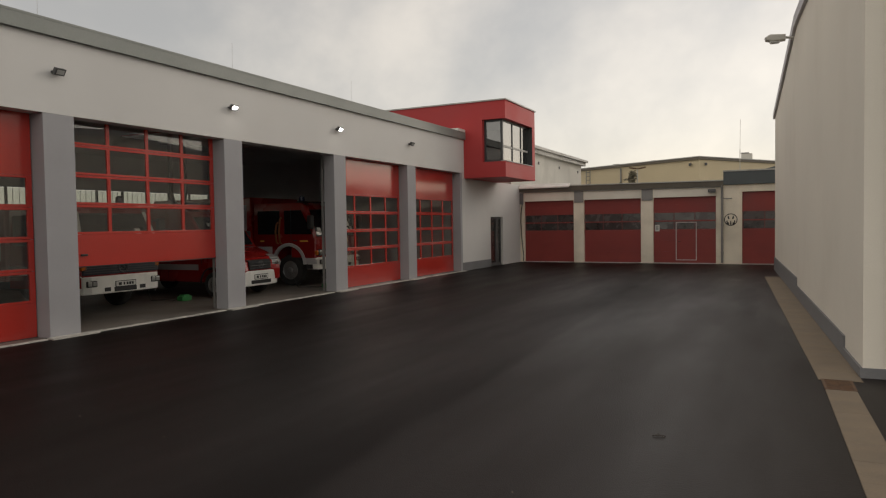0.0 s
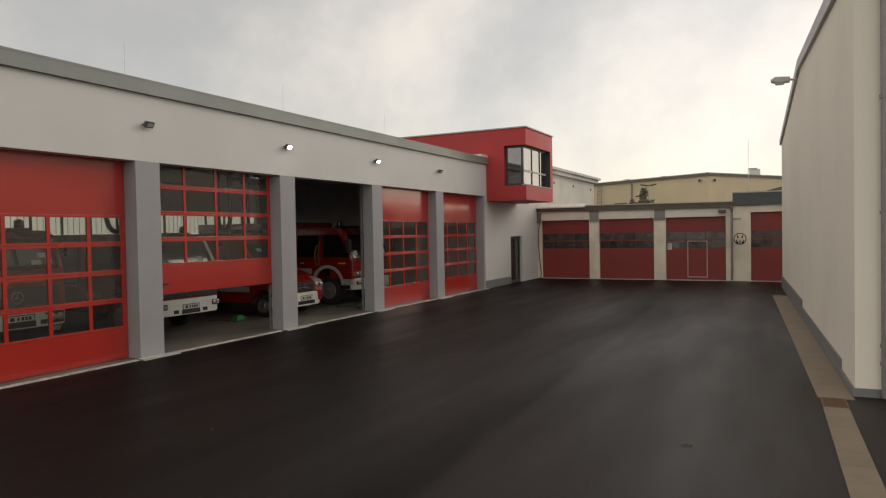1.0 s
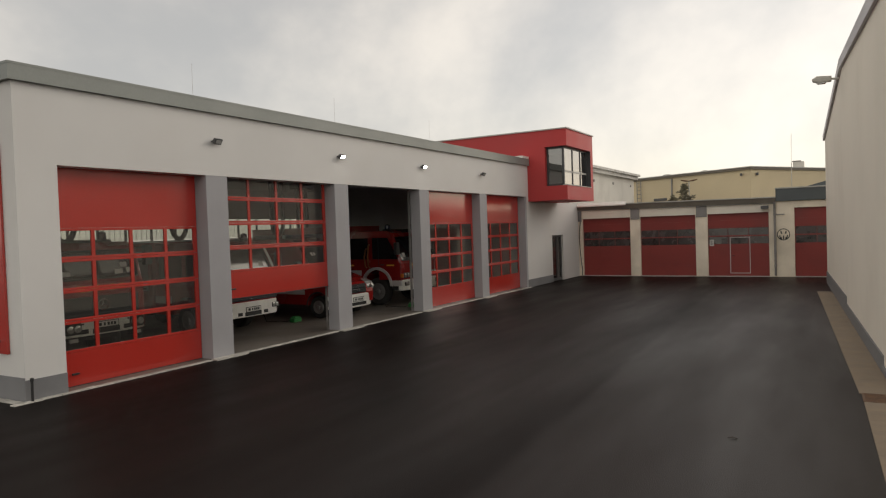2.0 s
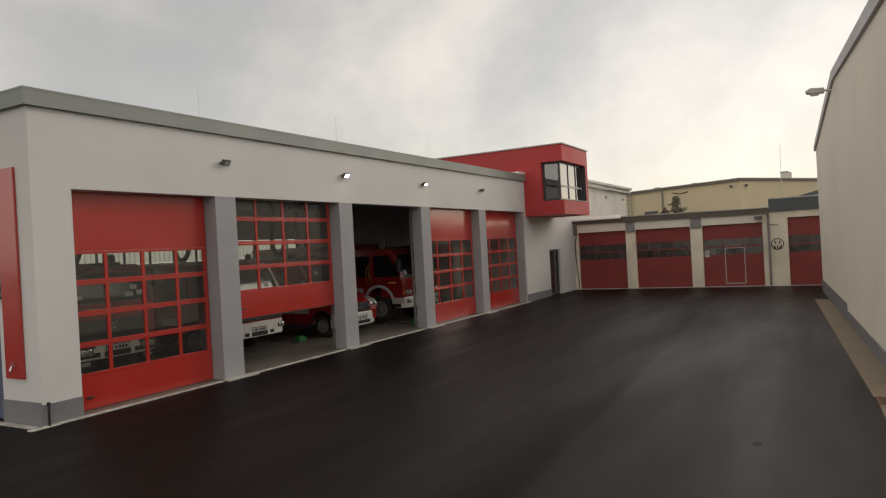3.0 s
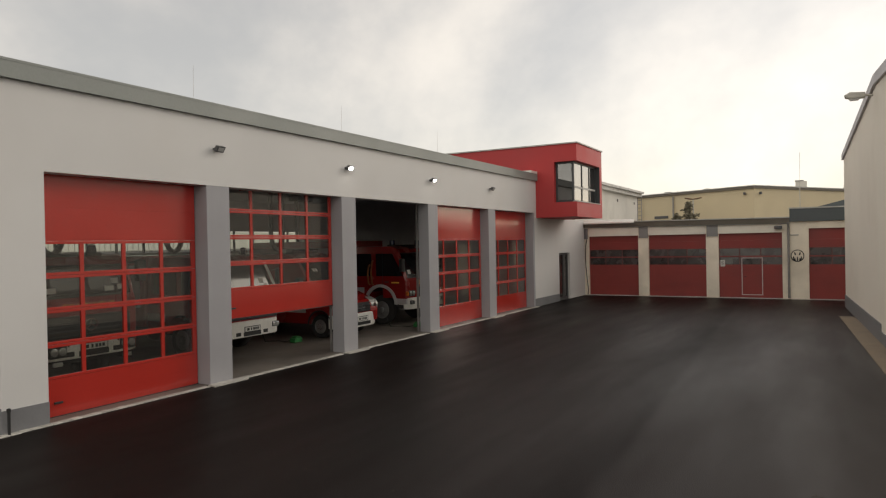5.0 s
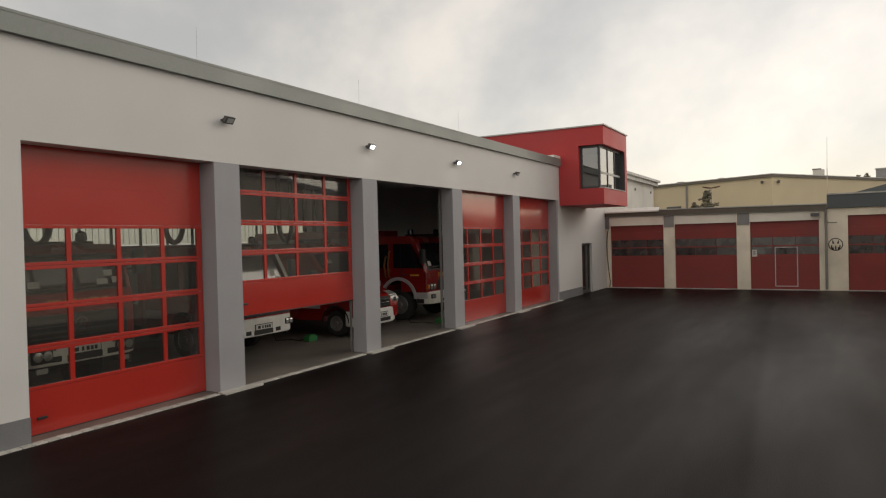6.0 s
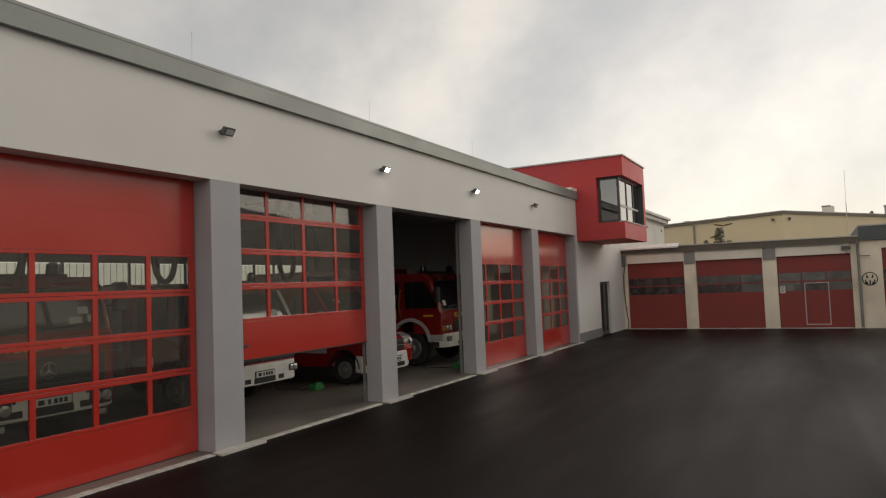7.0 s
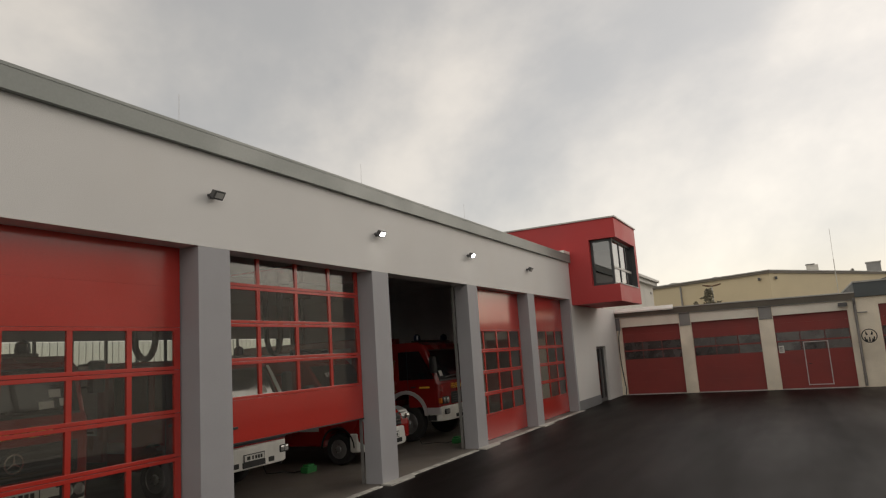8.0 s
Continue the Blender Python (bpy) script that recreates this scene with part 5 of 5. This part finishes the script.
part("roof", prism(grown(1.012), 6.605, 6.78, "z"), ROOF_B, yb)
part("roof_edge", prism(grown(1.016), 6.785, 6.85, "z"), EDGE_W, yb)
p = corner.lerp(lend, 0.475) + Vector((0, -0.12))
part("downpipe", tube([(p.x, p.y, 0), (p.x, p.y, 6.5)], 0.07, 8), PIPE_G, yb)
for p in (corner.lerp(lend, 0.05), corner.lerp(rend, 0.03)):
    part("wall_lamp", box(p.x - 0.09, p.x + 0.09, p.y - 0.3, p.y - 0.05, 6.15, 6.35, 0.03), LAMP_G, yb)
lad = part("ladder", boxes((-14.98, -14.92, 59.03, 59.08, 3.5, 6.55), (-14.58, -14.52, 58.83, 58.88, 3.5, 6.55)), PIPE_G, yb)
for k in range(9):
    part("rung", tube([(-14.95, 59.05, 3.6 + 0.35 * k), (-14.55, 58.85, 3.6 + 0.35 * k)], 0.025, 6), PIPE_G, lad)
for x, y, wd in ((-12.2, 59.3, 0.42), (-8.7, 57.6, 0.36)):
    dm = thing("roof_light", "pale domed roof light on the yellow hall", "roof light", Matrix.Translation((x, y, 6.85)), "roof lights on the yellow hall")
    part("kerb", box(-wd, wd, -0.5, 0.5, 0, 0.08, 0.02), PIPE_G, dm)
    part("dome", prism([(-wd + 0.05, 0.08), (-wd * 0.7, 0.16), (0, 0.2), (wd * 0.7, 0.16), (wd - 0.05, 0.08)], -0.45, 0.45, "y", 0.05), EDGE_W, dm)
p = corner.lerp(lend, 0.557)
part("wall_hatch", moved(box(-0.75, 0.75, -0.06, 0.1, 4.62, 4.86, 0.02), Matrix.Translation((p.x, p.y, 0)) @ pose(0, 0, 0, 0, 0, -29.7)), LAMP_G, yb, "low dark hatch in the wall")
vt = thing("roof_vent", "pale sheet metal vent box on the yellow hall", "vent", Matrix.Translation((-1.7, 60.6, 6.85)))
part("case", box(-0.42, 0.42, -0.45, 0.45, 0, 0.6, 0.04), WHITE_OLD, vt)
part("hood", box(-0.46, 0.2, -0.5, 0.5, 0.605, 0.68, 0.03), PIPE_G, vt)
chm = thing("chimney", "grey square chimney on the yellow hall's roof", "chimney", pose(3.4, 70.0, 6.855, 0, 0, -5))
part("shaft", box(-0.55, 0.55, -0.6, 0.6, 0.0, 1.0, 0.03), CAP_G, chm)
part("cap", box(-0.61, 0.61, -0.66, 0.66, 1.005, 1.1, 0.02), EDGE_W, chm)
mast = thing("antenna_mast", "thin steel antenna mast behind the garages", "antenna", Matrix.Translation((-1.29, 40.8, 0)))
part("pole", tube([(0, 0, 0), (0, 0, 6.0)], 0.02, 8), LAMP_L, mast)
part("whip", tube([(0, 0, 6.0), (0.02, 0, 7.7)], 0.009, 6), LAMP_L, mast)
sl = thing("street_lamp", "street lamp with two heads behind the garages", "lamp", pose(-8.05, 46.0, 0, 0, 0, 12))
part("pole", tube([(0, 0, 0), (0, 0, 5.55)], 0.045, 8), LAMP_L, sl)
for s in (-1, 1):
    part("head", moved(prism([(0, -0.03), (0.25, -0.02), (0.56, 0.06), (0.55, 0.13), (0.25, 0.08), (0, 0.03)], -0.09, 0.09, "y", 0.015), Matrix.Translation((0, 0, 5.55)) @ Matrix.Diagonal((s, 1, 1, 1))), IRON, sl)


def tree(x, y, hgt, wide, seed, label, leaf=0.16):
    """A tapered trunk with limbs, and a crown of many small clumps of leaves round the limb ends."""
    rnd = random.Random(seed)
    ob = thing("tree", label, "tree", Matrix.Translation((x, y, 0)))
    wood, crown = bmesh.new(), bmesh.new()

    def limb(p, d, length, r, depth):
        pts = [p]
        for k in range(4):
            d = (d + Vector((rnd.uniform(-0.2, 0.2), rnd.uniform(-0.2, 0.2), rnd.uniform(-0.05, 0.15)))).normalized()
            pts.append(pts[-1] + d * length / 4)
        for a, b, q in zip(pts, pts[1:], (1, 0.85, 0.7, 0.55)):
            tube([a, b], max(r * q, 0.008), 5, wood)
        if depth < 3:
            for k in range(4 if depth == 0 else 3):
                q = pts[rnd.randint(2, 4)]
                a = rnd.uniform(0, 6.283)
                limb(q, Vector((math.cos(a) * wide, math.sin(a) * wide, rnd.uniform(0.3, 0.9))).normalized(), length * rnd.uniform(0.45, 0.65), r * 0.5, depth + 1)
        if depth >= 1:
            for k in range(26):
                c = pts[rnd.randint(1, 4)] + Vector((rnd.gauss(0, 0.22), rnd.gauss(0, 0.22), rnd.gauss(0, 0.2)))
                u = Vector((rnd.uniform(-1, 1), rnd.uniform(-1, 1), rnd.uniform(-1, 1))).normalized()
                v2 = u.orthogonal().normalized()
                s = leaf * rnd.uniform(0.6, 1.3)
                crown.faces.new([crown.verts.new(c + u * s), crown.verts.new(c + v2 * s * 0.5), crown.verts.new(c - u * s), crown.verts.new(c - v2 * s * 0.5)])

    limb(Vector((0, 0, 0)), Vector((0, 0, 1)), hgt * 0.55, hgt * 0.018, 0)
    part("trunk", wood, BARK, ob)
    part("crown", crown, LEAF, ob)


def conifer(x, y, hgt, seed, label):
    """A young spruce: straight trunk, whorls of drooping boughs with clumps of needles."""
    rnd = random.Random(seed)
    ob = thing("conifer", label, "tree", Matrix.Translation((x, y, 0)))
    wood, crown = bmesh.new(), bmesh.new()
    tube([(0, 0, 0), (0.03, 0, hgt * 0.5), (0, 0.02, hgt)], 0.05, 6, wood)
    for i in range(220):
        z = hgt * (0.25 + 0.75 * rnd.random() ** 0.8)
        q = ((hgt - z) * 0.52 + 0.12) * rnd.uniform(0.45, 1.2)
        a = rnd.uniform(0, 6.283)
        end = Vector((math.cos(a) * q, math.sin(a) * q, z + q * rnd.uniform(-0.3, 0.45)))
        tube([(0, 0, z), tuple(end)], 0.012, 4, wood)
        for j in range(7):
            c = Vector((0, 0, z)).lerp(end, rnd.uniform(0.35, 1.05)) + Vector((rnd.gauss(0, 0.05), rnd.gauss(0, 0.05), rnd.gauss(0, 0.05)))
            u = Vector((rnd.uniform(-1, 1), rnd.uniform(-1, 1), rnd.uniform(-0.6, 0.6))).normalized() * rnd.uniform(0.07, 0.15)
            v2 = u.orthogonal().normalized() * 0.045
            crown.faces.new([crown.verts.new(c + p) for p in (u, v2, -u, -v2)])
    part("trunk", wood, BARK, ob)
    part("crown", crown, NEEDLE, ob)


conifer(-8.2, 45.2, 5.3, 3, "young dark conifer behind the garage roof")
conifer(-9.0, 45.4, 4.5, 8, "small dark conifer beside the street lamp")
conifer(2.2, 86.0, 8.5, 5, "distant conifer whose tip shows over the yellow hall")
conifer(3.1, 86.6, 8.75, 12, "taller distant conifer over the yellow hall's roof")
tree(-17.5, 88.0, 9.2, 1.0, 6, "distant tree behind the yellow hall", leaf=0.25)

# ---- paving pieces last ----
rnd = random.Random(11)


def sett_mesh(a, b, h):
    me = finish(box(-a / 2, a / 2, -b / 2, b / 2, -0.05, h, 0.006), "paving_stone", STONE)
    return me


strip = thing("threshold_strip", "row of pale granite setts along the engine bays", "paving")
strip["kind"] = "structure"
ms = [sett_mesh(0.13, 0.155, 0.016 + 0.003 * k) for k in range(3)]
y = Y0 - 0.2
while y < BAYS[4] + WIDE + 0.3:
    o = part("paving_stone", rnd.choice(ms), STONE, strip)
    at_pillar = any(b - 0.65 - 0.1 < y < b + 0.1 for b in BAYS) or y > BAYS[4] + WIDE - 0.1
    if at_pillar and y > JAMB + 0.2 and y < BAYS[4] + 0.5:
        y += 0.165
        bpy.data.objects.remove(o)
        continue
    o.matrix_basis = pose(XF + (0.085 if at_pillar else 0.055) + rnd.uniform(-0.004, 0.004), y, 0, 0, 0, rnd.uniform(-1.2, 1.2))
    y += 0.165
side_strip = thing("side_strip", "row of pale granite setts along the side wall", "paving")
side_strip["kind"] = "structure"
x = XF + 0.05
while x > -17.5:
    o = part("paving_stone", rnd.choice(ms), STONE, side_strip)
    o.matrix_basis = pose(x, Y0 - 0.11 + rnd.uniform(-0.004, 0.004), 0, 0, 0, 90 + rnd.uniform(-1.2, 1.2))
    x -= 0.165
gutter = thing("gutter_strip", "tan concrete gutter slabs along the gable wall", "paving")
gutter["kind"] = "structure"
gm = [finish(box(-wd / 2, wd / 2, -0.2475, 0.2475, -0.05, 0.01, 0.003), "slab", SLAB) for wd in (0.31, 0.46)]
for k in range(26):
    o = part("slab", gm[0], SLAB, gutter)
    o.matrix_basis = pose(1.385 + 0.0115 * k, 6.07 - 0.498 * k, 0.001 * rnd.random(), 0, 0, 1.3 + rnd.uniform(-0.15, 0.15))
for k in range(32):
    o = part("slab", gm[1], SLAB, gutter)
    o.matrix_basis = RM @ pose(-0.263, -0.03 + 0.498 * k, 0.001 * rnd.random(), 0, 0, rnd.uniform(-0.15, 0.15))
gr = thing("drain_grate", "rusty iron drain grate in the gutter strip", "drain", pose(1.375, 6.6, 0.0, 0, 0, 1.5))
part("frame", boxes((-0.16, 0.16, -0.27, -0.24, -0.03, 0.012), (-0.16, 0.16, 0.24, 0.27, -0.03, 0.012), (-0.16, -0.13, -0.24, 0.24, -0.03, 0.012), (0.13, 0.16, -0.24, 0.24, -0.03, 0.012), (-0.13, 0.13, -0.24, 0.24, -0.03, 0.002)), IRON, gr)
for k in range(11):
    part("bar", box(-0.13, 0.13, -0.21 + 0.042 * k - 0.011, -0.21 + 0.042 * k + 0.011, 0.002, 0.011), IRON, gr)
tw = thing("fallen_twig", "small dark dry twig on the wet asphalt", "twig", pose(-0.2, 3.87, 0.006, 0, 0, 20) @ Matrix.Scale(0.6, 4))
part("stem", tube([(-0.09, 0.02, 0), (-0.02, 0, 0.012), (0.05, 0.015, 0.006), (0.1, -0.01, 0.0)], 0.007, 6), BARK, tw)
part("side_shoot", tube([(-0.02, 0, 0.012), (0.0, 0.06, 0.02), (0.03, 0.09, 0.0)], 0.005, 6), BARK, tw)
part("side_shoot", tube([(0.05, 0.015, 0.006), (0.04, -0.05, 0.015), (0.06, -0.08, 0.0)], 0.005, 6), BARK, tw)
# a few fallen leaves and bits on the wet asphalt
lt = tagged(new("fallen_bits", None), "few pale leaves and bits on the wet asphalt", "leaf litter", kind="stuff")
b = bmesh.new()
for k in range(45):
    c = Vector((rnd.uniform(-9.5, 1.0), rnd.uniform(-1, 22), 0.006))
    a, s = rnd.uniform(0, 6.28), rnd.uniform(0.01, 0.026)
    u, v2 = Vector((math.cos(a), math.sin(a), 0.15)) * s, Vector((-math.sin(a), math.cos(a), 0.1)) * s * 0.5
    b.faces.new([b.verts.new(c + q) for q in (u, v2, -u, -v2)])
part("bits", b, WLEAF, lt)
